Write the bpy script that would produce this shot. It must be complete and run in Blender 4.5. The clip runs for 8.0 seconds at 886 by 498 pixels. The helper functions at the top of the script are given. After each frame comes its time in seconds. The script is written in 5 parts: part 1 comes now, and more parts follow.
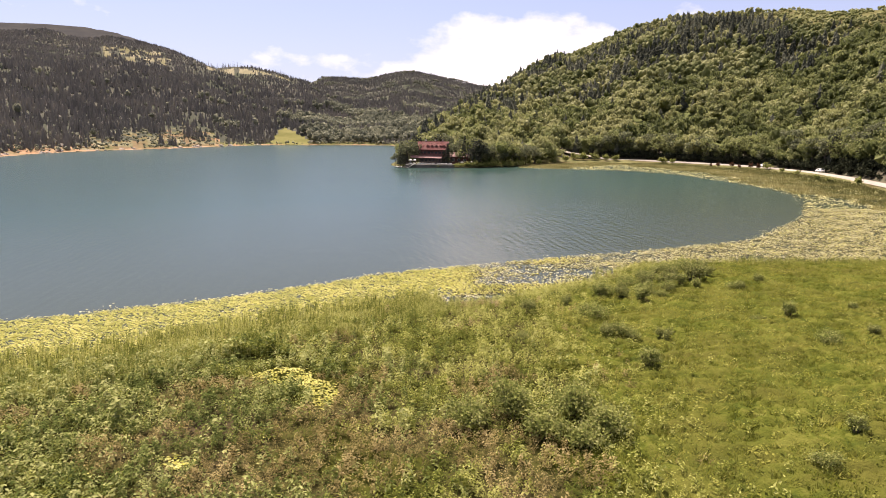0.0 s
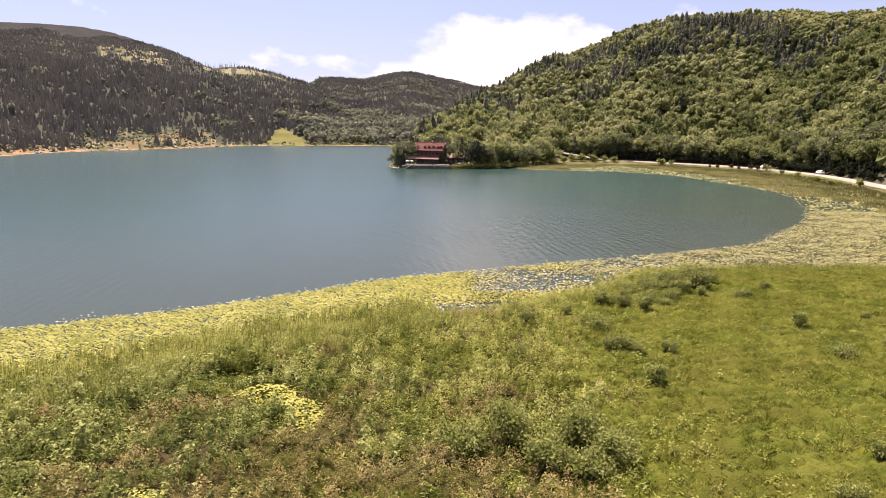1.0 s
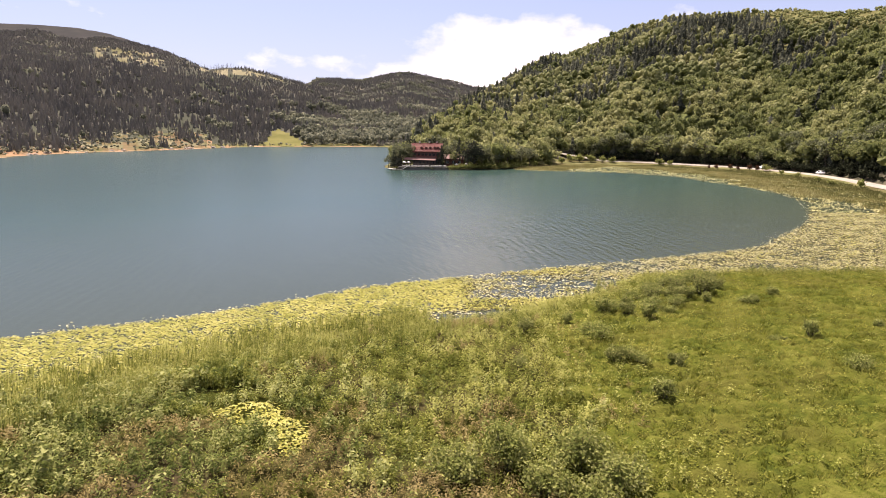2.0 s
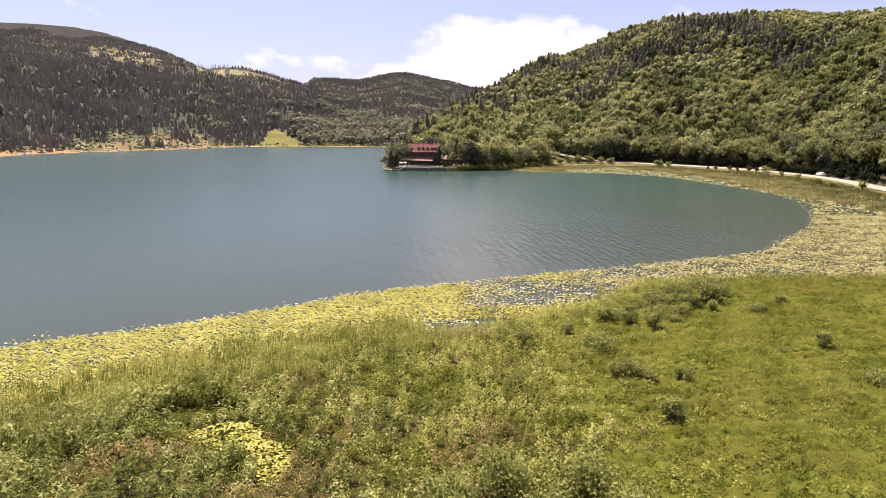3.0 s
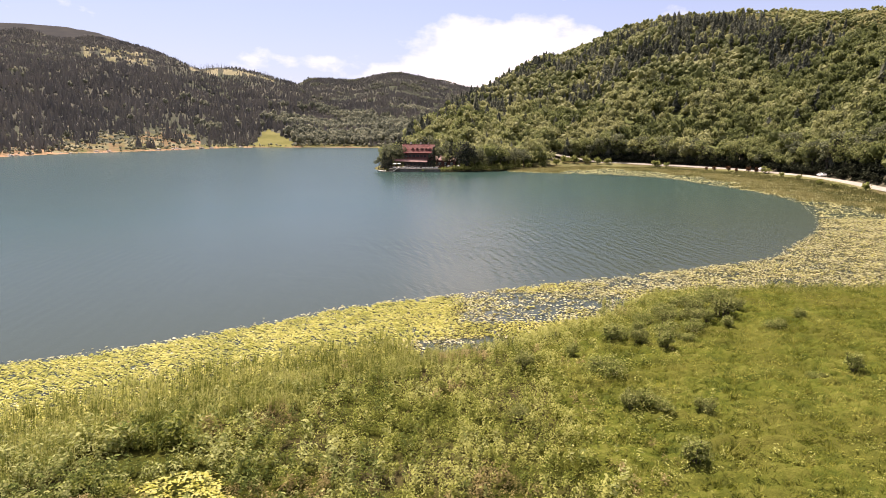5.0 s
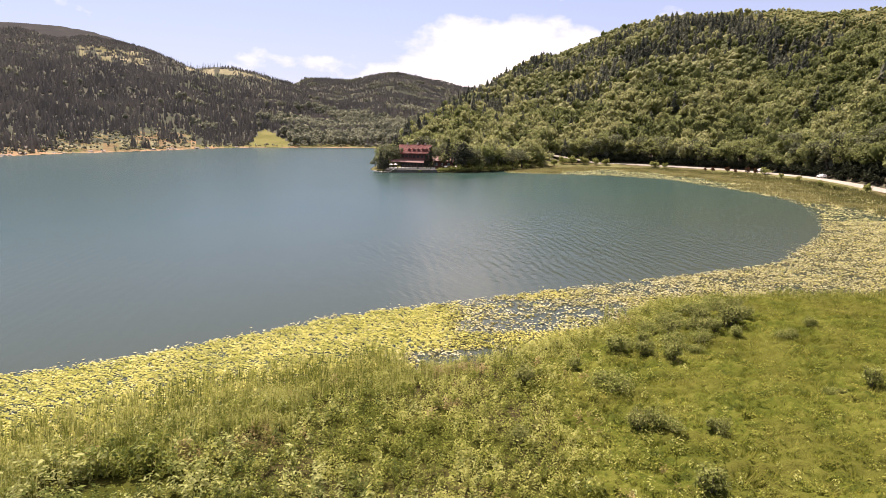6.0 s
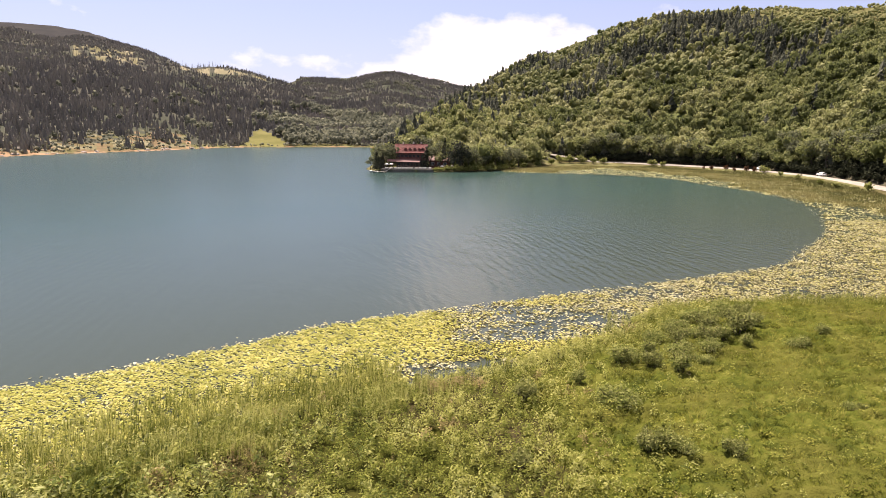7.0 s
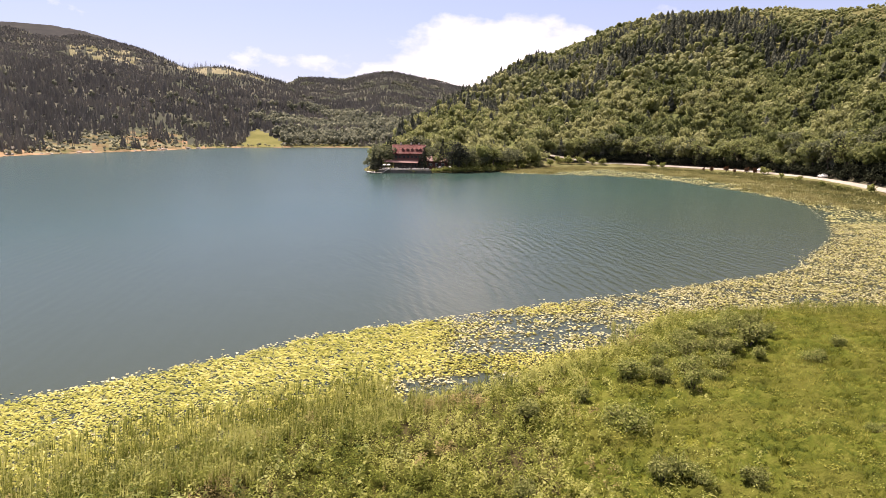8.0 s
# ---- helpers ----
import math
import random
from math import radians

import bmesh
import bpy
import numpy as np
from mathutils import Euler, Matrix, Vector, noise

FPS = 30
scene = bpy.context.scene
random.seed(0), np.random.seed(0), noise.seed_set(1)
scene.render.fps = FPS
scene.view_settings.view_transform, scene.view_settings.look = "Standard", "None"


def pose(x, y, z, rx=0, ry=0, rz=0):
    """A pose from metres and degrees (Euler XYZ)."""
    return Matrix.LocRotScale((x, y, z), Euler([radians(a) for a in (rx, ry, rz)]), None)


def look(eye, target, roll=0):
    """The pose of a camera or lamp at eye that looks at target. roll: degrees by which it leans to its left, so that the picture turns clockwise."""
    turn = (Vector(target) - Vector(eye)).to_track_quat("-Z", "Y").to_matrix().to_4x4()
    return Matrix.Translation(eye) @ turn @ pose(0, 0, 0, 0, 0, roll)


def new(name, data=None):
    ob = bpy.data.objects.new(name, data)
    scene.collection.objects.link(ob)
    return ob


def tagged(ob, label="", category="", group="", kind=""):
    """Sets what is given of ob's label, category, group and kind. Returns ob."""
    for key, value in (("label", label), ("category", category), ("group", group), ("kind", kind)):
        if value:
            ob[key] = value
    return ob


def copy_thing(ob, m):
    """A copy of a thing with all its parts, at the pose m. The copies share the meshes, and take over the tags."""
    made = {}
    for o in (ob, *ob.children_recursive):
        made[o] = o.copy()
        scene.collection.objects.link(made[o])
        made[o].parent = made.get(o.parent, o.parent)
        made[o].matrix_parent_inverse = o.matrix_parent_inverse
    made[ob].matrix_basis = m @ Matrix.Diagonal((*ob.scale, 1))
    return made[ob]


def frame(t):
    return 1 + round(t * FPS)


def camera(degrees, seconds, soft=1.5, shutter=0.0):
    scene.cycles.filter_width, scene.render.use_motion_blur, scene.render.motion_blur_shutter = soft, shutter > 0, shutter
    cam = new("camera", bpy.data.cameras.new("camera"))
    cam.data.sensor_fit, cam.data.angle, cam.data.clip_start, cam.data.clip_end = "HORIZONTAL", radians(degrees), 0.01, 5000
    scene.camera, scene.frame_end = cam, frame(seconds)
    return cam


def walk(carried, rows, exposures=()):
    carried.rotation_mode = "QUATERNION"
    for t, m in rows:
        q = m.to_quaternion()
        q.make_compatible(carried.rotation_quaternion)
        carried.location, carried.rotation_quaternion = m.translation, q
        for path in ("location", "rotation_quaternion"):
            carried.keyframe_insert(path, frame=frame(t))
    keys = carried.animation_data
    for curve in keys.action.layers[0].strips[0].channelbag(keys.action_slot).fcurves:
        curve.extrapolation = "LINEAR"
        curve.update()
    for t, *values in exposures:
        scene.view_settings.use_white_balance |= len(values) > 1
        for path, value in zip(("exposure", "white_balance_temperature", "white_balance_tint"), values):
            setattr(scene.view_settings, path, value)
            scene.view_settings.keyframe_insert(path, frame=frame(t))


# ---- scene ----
cam = camera(67.7, 8.0, 0.9)
PATH = [
    (0, (-0.548, -2.39, 17.459), (-0.578, -0.422, 17.1), 0.5),
    (0.5, (-0.416, -0.918, 17.501), (-0.444, 1.05, 17.144), 0.5),
    (1, (-0.318, 0.522, 17.523), (-0.341, 2.49, 17.166), 0.6),
    (1.5, (-0.204, 1.833, 17.538), (-0.224, 3.801, 17.182), 0.5),
    (3, (0.114, 6.051, 17.578), (0.105, 8.019, 17.224), 0.6),
    (3.5, (0.208, 7.363, 17.616), (0.202, 9.332, 17.262), 0.6),
    (4, (0.242, 8.724, 17.658), (0.24, 10.693, 17.304), 0.6),
    (4.5, (0.321, 10.033, 17.693), (0.322, 12.002, 17.339), 0.5),
    (6, (0.509, 14.126, 17.806), (0.522, 16.094, 17.453), 0.6),
    (6.5, (0.568, 15.493, 17.821), (0.586, 17.461, 17.467), 0.4),
    (7, (0.667, 17.009, 17.861), (0.689, 18.977, 17.505), 0.4),
    (7.5, (0.74, 18.411, 17.886), (0.766, 20.379, 17.53), 0.4),
    (8, (0.791, 19.83, 17.95), (0.819, 21.798, 17.595), 0.5),
]
walk(cam, [(t, look(e, g, r)) for t, e, g, r in PATH], [(0, 1.58, 6800, 22.5), (8, 1.58, 6800, 22.5)])

# ---- sky, sun and exposure ----
SUN_AZ, SUN_EL = -27.0, 60.0
sun_dir = Vector((math.sin(radians(SUN_AZ)) * math.cos(radians(SUN_EL)),
                  math.cos(radians(SUN_AZ)) * math.cos(radians(SUN_EL)),
                  math.sin(radians(SUN_EL))))
sun = new("sun", bpy.data.lights.new("sun", "SUN"))
sun.data.energy, sun.data.angle, sun.data.color = 5.0, radians(0.6), (1.0, 0.92, 0.79)
sun.matrix_world = look(sun_dir * 900, (0, 0, 0))


def socket(node, name, value):
    node.inputs[name].default_value = value


def build_world():
    world = bpy.data.worlds.new("summer_sky")
    scene.world = world
    world.use_nodes = True
    nt = world.node_tree
    nt.nodes.clear()
    n, ln = nt.nodes.new, nt.links.new
    out, bg, sky = n("ShaderNodeOutputWorld"), n("ShaderNodeBackground"), n("ShaderNodeTexSky")
    sky.sky_type, sky.sun_disc = "NISHITA", False
    sky.sun_elevation, sky.sun_rotation = radians(SUN_EL), radians(SUN_AZ % 360)
    sky.air_density, sky.dust_density, sky.ozone_density = 0.85, 0.6, 1.5
    socket(bg, "Strength", 0.054)
    tc = n("ShaderNodeTexCoord")
    # cumulus: soft billows, thick over the saddle between the hills, thin elsewhere
    big, puff = n("ShaderNodeTexNoise"), n("ShaderNodeTexNoise")
    for node, sc, de, ro in ((big, 3.4, 3, 0.5), (puff, 13.0, 7, 0.56)):
        socket(node, "Scale", sc), socket(node, "Detail", de), socket(node, "Roughness", ro)
    squash = n("ShaderNodeMapping")
    squash.inputs["Scale"].default_value = (1, 1, 1.7)
    ln(tc.outputs["Generated"], squash.inputs["Vector"])
    ln(squash.outputs["Vector"], big.inputs["Vector"]), ln(squash.outputs["Vector"], puff.inputs["Vector"])

    def math_node(op, a, b=None, clamp=False):
        m = n("ShaderNodeMath")
        m.operation, m.use_clamp = op, clamp
        for i, v in enumerate((a, b)):
            if v is None:
                continue
            if isinstance(v, (int, float)):
                m.inputs[i].default_value = v
            else:
                ln(v, m.inputs[i])
        return m.outputs[0]

    def lobe(az, el, wide, tall):
        """1 in the middle of an ellipse of the sky, falling to 0 at its rim."""
        sep = n("ShaderNodeSeparateXYZ")
        ln(tc.outputs["Generated"], sep.inputs[0])
        side = math_node("ARCTAN2", sep.outputs[0], sep.outputs[1])
        u = math_node("DIVIDE", math_node("SUBTRACT", side, radians(az)), radians(wide))
        v = math_node("DIVIDE", math_node("SUBTRACT", sep.outputs[2], math.sin(radians(el))), radians(tall))
        r = math_node("ADD", math_node("MULTIPLY", u, u), math_node("MULTIPLY", v, v))
        return math_node("SUBTRACT", 1.0, r, True)

    bank = math_node("ADD", lobe(4.6, 3.9, 11.5, 6.3), math_node("MULTIPLY", lobe(-9, 2.5, 13, 4.2), 0.30))
    bank = math_node("ADD", bank, math_node("MULTIPLY", lobe(-42, 4.0, 24, 4.0), 0.3))
    # an unseen cloud added above that one, to brighten the middle of the lake
    bank = math_node("ADD", bank, math_node("MULTIPLY", lobe(3.0, 15, 5.5, 4.0), 1.0))
    grain = math_node("MULTIPLY", math_node("SUBTRACT", puff.outputs[0], 0.5), 1.3)
    loose = math_node("MULTIPLY", math_node("SUBTRACT", big.outputs[0], 0.60), 1.2)
    # unseen broken cloud added overhead, as fill for the shadows
    above = n("ShaderNodeSeparateXYZ")
    ln(tc.outputs["Generated"], above.inputs[0])
    overhead = math_node("MULTIPLY", math_node("MAXIMUM", math_node("SUBTRACT", above.outputs[2], 0.48), 0.0), 2.4)
    cover = math_node("ADD", math_node("ADD", math_node("ADD", bank, grain), loose), overhead)
    ramp = n("ShaderNodeValToRGB")
    ramp.color_ramp.elements[0].position, ramp.color_ramp.elements[1].position = 0.08, 0.74
    ln(cover, ramp.inputs[0])
    tone = n("ShaderNodeMix")
    tone.data_type = "RGBA"
    tone.inputs["A"].default_value, tone.inputs["B"].default_value = (8.2, 7.8, 8.3, 1), (13.2, 12.3, 12.1, 1)
    ln(puff.outputs[0], tone.inputs["Factor"])
    mix = n("ShaderNodeMix")
    mix.data_type = "RGBA"
    ln(ramp.outputs[0], mix.inputs["Factor"])
    # thin summer veil over the blue
    veil = n("ShaderNodeMix")
    veil.data_type = "RGBA"
    up = n("ShaderNodeSeparateXYZ")
    ln(tc.outputs["Generated"], up.inputs[0])
    thick = math_node("SUBTRACT", 0.66, math_node("MULTIPLY", math_node("MAXIMUM", up.outputs[2], 0.0), 1.35))
    ln(math_node("MAXIMUM", thick, 0.1), veil.inputs["Factor"])
    veil.inputs["B"].default_value = (3.8, 3.85, 5.6, 1)
    ln(sky.outputs[0], veil.inputs["A"])
    ln(veil.outputs["Result"], mix.inputs["A"]), ln(tone.outputs["Result"], mix.inputs["B"])
    ln(mix.outputs["Result"], bg.inputs["Color"]), ln(bg.outputs[0], out.inputs[0])


build_world()


# ---- materials ----
def material(name, stops, scale=1.0, detail=6, rough=0.8, bump=0.0, bump_scale=None, stain=None, stain_scale=0.05,
             random_by="", vary=0.34, attribute="", metal=0.0, sheen=0.0, through_light=0.0, specular=0.5, stretch=(1, 1, 1)):
    """A surface whose colour wanders between the stops with noise at two scales; random_by 'island' or 'object' varies it piece by piece."""
    m = bpy.data.materials.new(name)
    m.use_nodes = True
    nt = m.node_tree
    nt.nodes.clear()
    n, ln = nt.nodes.new, nt.links.new
    out, bs = n("ShaderNodeOutputMaterial"), n("ShaderNodeBsdfPrincipled")
    socket(bs, "Roughness", rough), socket(bs, "Metallic", metal), socket(bs, "Specular IOR Level", specular)
    tc, mp, tex, ramp = n("ShaderNodeTexCoord"), n("ShaderNodeMapping"), n("ShaderNodeTexNoise"), n("ShaderNodeValToRGB")
    mp.inputs["Scale"].default_value = stretch
    ln(tc.outputs["Object"], mp.inputs["Vector"]), ln(mp.outputs[0], tex.inputs["Vector"])
    socket(tex, "Scale", scale), socket(tex, "Detail", detail), socket(tex, "Roughness", 0.62)
    ramp.color_ramp.elements.remove(ramp.color_ramp.elements[1])
    for i, c in enumerate(stops):
        at = 0.28 + 0.44 * i / max(1, len(stops) - 1)
        e = ramp.color_ramp.elements[0] if i == 0 else ramp.color_ramp.elements.new(at)
        e.position, e.color = at, (*c, 1)
    value = tex.outputs[0]

    def spread(src, amount):
        nonlocal value
        mm = n("ShaderNodeMath")
        mm.operation = "MULTIPLY_ADD"
        mm.inputs[1].default_value, mm.inputs[2].default_value = amount, -amount / 2
        ln(src, mm.inputs[0])
        add = n("ShaderNodeMath")
        ln(value, add.inputs[0]), ln(mm.outputs[0], add.inputs[1])
        value = add.outputs[0]

    if random_by == "island":
        spread(n("ShaderNodeNewGeometry").outputs["Random Per Island"], vary)
    if random_by == "object":
        spread(n("ShaderNodeObjectInfo").outputs["Random"], vary)
    if attribute:
        at = n("ShaderNodeAttribute")
        at.attribute_name = attribute
        spread(at.outputs["Fac"], 0.5)
    ln(value, ramp.inputs[0])
    colour = ramp.outputs[0]
    if stain:
        t2, r2, mx = n("ShaderNodeTexNoise"), n("ShaderNodeValToRGB"), n("ShaderNodeMix")
        socket(t2, "Scale", stain_scale), socket(t2, "Detail", 4)
        ln(tc.outputs["Object"], t2.inputs["Vector"])
        r2.color_ramp.elements[0].position, r2.color_ramp.elements[1].position = 0.45, 0.66
        ln(t2.outputs[0], r2.inputs[0])
        mx.data_type = "RGBA"
        mx.inputs["B"].default_value = (*stain, 1)
        ln(r2.outputs[0], mx.inputs["Factor"]), ln(colour, mx.inputs["A"])
        colour = mx.outputs["Result"]
    ln(colour, bs.inputs["Base Color"])
    if bump:
        bt, bp = n("ShaderNodeTexNoise"), n("ShaderNodeBump")
        socket(bt, "Scale", bump_scale or scale * 3), socket(bt, "Detail", 6)
        ln(tc.outputs["Object"], bt.inputs["Vector"])
        socket(bp, "Strength", bump), socket(bp, "Distance", 0.1)
        ln(bt.outputs[0], bp.inputs["Height"]), ln(bp.outputs[0], bs.inputs["Normal"])
    surface = bs.outputs[0]
    if through_light:
        tr, ms = n("ShaderNodeBsdfTranslucent"), n("ShaderNodeMixShader")
        ms.inputs[0].default_value = through_light
        ln(colour, tr.inputs["Color"]), ln(surface, ms.inputs[1]), ln(tr.outputs[0], ms.inputs[2])
        surface = ms.outputs[0]
    ln(surface, out.inputs[0])
    return m


def water_material():
    m = material("lake_water", [(0.014, 0.035, 0.030), (0.020, 0.043, 0.036)], 0.02, 3, rough=0.22)
    nt = m.node_tree
    n, ln = nt.nodes.new, nt.links.new
    bs = next(x for x in nt.nodes if x.type == "BSDF_PRINCIPLED")
    socket(bs, "IOR", 1.24)
    tc = n("ShaderNodeTexCoord")
    # peaty brown over the shallows off the lily belt, clear teal further out
    along, reach, tint = n("ShaderNodeVectorMath"), n("ShaderNodeMapRange"), n("ShaderNodeMix")
    along.operation = "DOT_PRODUCT"
    along.inputs[1].default_value = (-0.55, 0.83, 0)
    reach.inputs["From Min"].default_value, reach.inputs["From Max"].default_value = 55, 150
    tint.data_type = "RGBA"
    tint.inputs["A"].default_value = (0.028, 0.035, 0.023, 1)
    ln(tc.outputs["Object"], along.inputs[0]), ln(along.outputs["Value"], reach.inputs["Value"]), ln(reach.outputs[0], tint.inputs["Factor"])
    ln(bs.inputs["Base Color"].links[0].from_socket, tint.inputs["B"]), ln(tint.outputs["Result"], bs.inputs["Base Color"])
    total = None
    # wind ripples: long crests across the breeze, fine ones between, gusts that come and go
    for sc, stretch, turn, amount in ((0.5, (1, 5, 1), 14, 1.2), (1.5, (1, 4, 1), 26, 0.5), (3.4, (1, 2.5, 1), 4, 0.22), (0.12, (1, 2, 1), 10, 0.25)):
        mp, tx, mu = n("ShaderNodeMapping"), n("ShaderNodeTexNoise"), n("ShaderNodeMath")
        mp.vector_type = "TEXTURE"
        mp.inputs["Scale"].default_value = stretch
        mp.inputs["Rotation"].default_value = (0, 0, radians(turn))
        socket(tx, "Scale", sc), socket(tx, "Detail", 3)
        ln(tc.outputs["Object"], mp.inputs[0]), ln(mp.outputs[0], tx.inputs["Vector"])
        mu.operation = "MULTIPLY"
        mu.inputs[1].default_value = amount
        ln(tx.outputs[0], mu.inputs[0])
        if total is None:
            total = mu.outputs[0]
        else:
            ad = n("ShaderNodeMath")
            ln(total, ad.inputs[0]), ln(mu.outputs[0], ad.inputs[1])
            total = ad.outputs[0]
    # regular wavelets crossing the bay
    mp, wv, mu, ad2 = n("ShaderNodeMapping"), n("ShaderNodeTexWave"), n("ShaderNodeMath"), n("ShaderNodeMath")
    mp.vector_type = "TEXTURE"
    mp.inputs["Rotation"].default_value = (0, 0, radians(6))
    socket(wv, "Scale", 0.22), socket(wv, "Distortion", 9.0), socket(wv, "Detail", 3.0), socket(wv, "Detail Scale", 0.3)
    ln(tc.outputs["Object"], mp.inputs[0]), ln(mp.outputs[0], wv.inputs["Vector"])
    mu.operation = "MULTIPLY"
    mu.inputs[1].default_value = 0.17
    ln(wv.outputs["Fac"], mu.inputs[0]), ln(mu.outputs[0], ad2.inputs[0]), ln(total, ad2.inputs[1])
    total = ad2.outputs[0]
    # the breeze reaches down into the bay; the open lake lies in the lee of the hills
    gust, gr, bp, dist, ad = n("ShaderNodeTexNoise"), n("ShaderNodeMapRange"), n("ShaderNodeBump"), n("ShaderNodeVectorMath"), n("ShaderNodeMath")
    socket(gust, "Scale", 0.05), socket(gust, "Detail", 3)
    ln(tc.outputs["Object"], gust.inputs["Vector"])
    dist.operation = "DISTANCE"
    dist.inputs[1].default_value = (30, 112, 0)
    ln(tc.outputs["Object"], dist.inputs[0])
    ad.operation = "MULTIPLY_ADD"
    ad.inputs[1].default_value = 70
    ln(gust.outputs[0], ad.inputs[0]), ln(dist.outputs["Value"], ad.inputs[2])
    gr.inputs["From Min"].default_value, gr.inputs["From Max"].default_value = 42, 88
    gr.inputs["To Min"].default_value, gr.inputs["To Max"].default_value = 1.0, 0.2
    ln(ad.outputs[0], gr.inputs["Value"]), ln(gr.outputs[0], bp.inputs["Strength"])
    socket(bp, "Distance", 0.2)
    ln(total, bp.inputs["Height"]), ln(bp.outputs[0], bs.inputs["Normal"])
    return m


MAT_WATER = water_material()
MAT_MEADOW = material("meadow_turf", [(0.038, 0.048, 0.008), (0.062, 0.073, 0.009), (0.095, 0.096, 0.016)], 0.5, 8, 0.9, 0.8, 3.0, (0.10, 0.10, 0.018), 0.07, specular=0.0)
MAT_MARSH = material("marsh_soil", [(0.019, 0.022, 0.006), (0.032, 0.035, 0.007), (0.048, 0.048, 0.013)], 0.6, 8, 0.9, 0.8, 3.0, (0.046, 0.036, 0.02), 0.11, specular=0.0)
MAT_FOREST_FLOOR = material("forest_floor", [(0.038, 0.036, 0.024), (0.060, 0.056, 0.038), (0.094, 0.086, 0.060)], 0.08, 8, 0.95, 0.6, 0.6, specular=0.0)
MAT_UNDERGROWTH = material("bramble_undergrowth", [(0.058, 0.070, 0.028), (0.088, 0.100, 0.040), (0.120, 0.128, 0.056)], 0.4, 8, 0.95, 0.9, 1.0, specular=0.0)
MAT_FIR_FLOOR = material("fir_wood_floor", [(0.044, 0.045, 0.038), (0.057, 0.058, 0.047), (0.076, 0.073, 0.056)], 0.03, 8, 0.95, 0.5, 0.4, (0.046, 0.052, 0.036), 0.01, specular=0.0)
MAT_TURF = material("tussocky_turf", [(0.029, 0.039, 0.008), (0.051, 0.060, 0.010), (0.080, 0.083, 0.018)], 2.2, 10, 0.9, 1.0, 7.0, (0.058, 0.058, 0.013), 0.16, attribute="tint", specular=0.0)
MAT_EARTH = material("brown_hillside_earth", [(0.085, 0.066, 0.040), (0.125, 0.092, 0.055), (0.165, 0.120, 0.075)], 0.08, 8, 0.95, 0.5, 0.5, (0.075, 0.078, 0.036), 0.05, specular=0.0)
MAT_PASTURE = material("dry_pasture", [(0.106, 0.099, 0.064), (0.158, 0.145, 0.092), (0.198, 0.178, 0.129)], 0.03, 8, 0.95, 0.4, 0.3, (0.066, 0.066, 0.03), 0.012, specular=0.0)
MAT_MOOR = material("mountain_heath", [(0.028, 0.029, 0.030), (0.036, 0.036, 0.036), (0.047, 0.046, 0.043)], 0.02, 8, 0.95, 0.4, 0.3, specular=0.0)
MAT_CLEARING = material("green_clearing", [(0.075, 0.075, 0.028), (0.105, 0.102, 0.040), (0.135, 0.125, 0.055)], 0.05, 8, 0.95, 0.4, 0.5, specular=0.0)
MAT_SAND = material("orange_clay_shore", [(0.155, 0.092, 0.052), (0.220, 0.140, 0.086), (0.290, 0.212, 0.150)], 0.06, 8, 0.95, 0.5, 0.5, (0.125, 0.104, 0.060), 0.05, specular=0.0)
MAT_BANK = material("grassy_bank", [(0.059, 0.066, 0.027), (0.099, 0.099, 0.042), (0.145, 0.132, 0.074)], 0.15, 8, 0.95, 0.7, 1.0, (0.059, 0.05, 0.023), 0.06, specular=0.0)
MAT_BED = material("lake_bed", [(0.02, 0.023, 0.013), (0.033, 0.033, 0.02)], 0.1, 4, 0.95, specular=0.0)
MAT_ROAD = material("pale_road_gravel", [(0.18, 0.162, 0.14), (0.225, 0.203, 0.175), (0.275, 0.25, 0.218)], 0.4, 8, 0.95, 0.3, 3, specular=0.0)

MAT_BEECH = material("broadleaf_foliage", [(0.098, 0.115, 0.040), (0.168, 0.184, 0.068), (0.270, 0.272, 0.122)], 0.05, 4, 0.65, random_by="island", attribute="tint", through_light=0.5, specular=0.1, vary=0.18)
MAT_OAK = material("dull_green_foliage", [(0.070, 0.080, 0.046), (0.112, 0.122, 0.066), (0.180, 0.184, 0.106)], 0.2, 4, 0.65, random_by="island", attribute="tint", through_light=0.4, specular=0.05, vary=0.25)
# far broadleaf trees and scrub, greyed in the colour itself to suggest haze
MAT_HAZED_LEAF = material("hazed_broadleaf_foliage", [(0.132, 0.140, 0.100), (0.205, 0.210, 0.145), (0.295, 0.292, 0.210)], 0.05, 4, 0.7, random_by="island", vary=0.2, attribute="tint", through_light=0.45, specular=0.05)
# needles greyed and paled: distance haze put into their colour
MAT_HAZED_FIR = material("hazed_fir_foliage", [(0.145, 0.143, 0.133), (0.188, 0.181, 0.164), (0.230, 0.217, 0.190)], 0.02, 4, 0.8, random_by="island", attribute="tint", through_light=0.45, specular=0.0, vary=0.08)
MAT_BARK = material("grey_bark", [(0.04, 0.03, 0.023), (0.079, 0.066, 0.053), (0.119, 0.099, 0.079)], 1.5, 8, 0.95, 0.6, 6, stretch=(1, 1, 0.2), specular=0.0)
MAT_SNAG = material("bleached_wood", [(0.16, 0.145, 0.125), (0.24, 0.22, 0.19), (0.33, 0.30, 0.27)], 0.5, 5, 0.9, random_by="island", specular=0.2)
MAT_GRASS = material("grass_blades", [(0.062, 0.078, 0.013), (0.138, 0.149, 0.024), (0.255, 0.248, 0.062)], 0.25, 4, 0.55, random_by="island", attribute="tint", through_light=0.52, specular=0.0, vary=0.2)
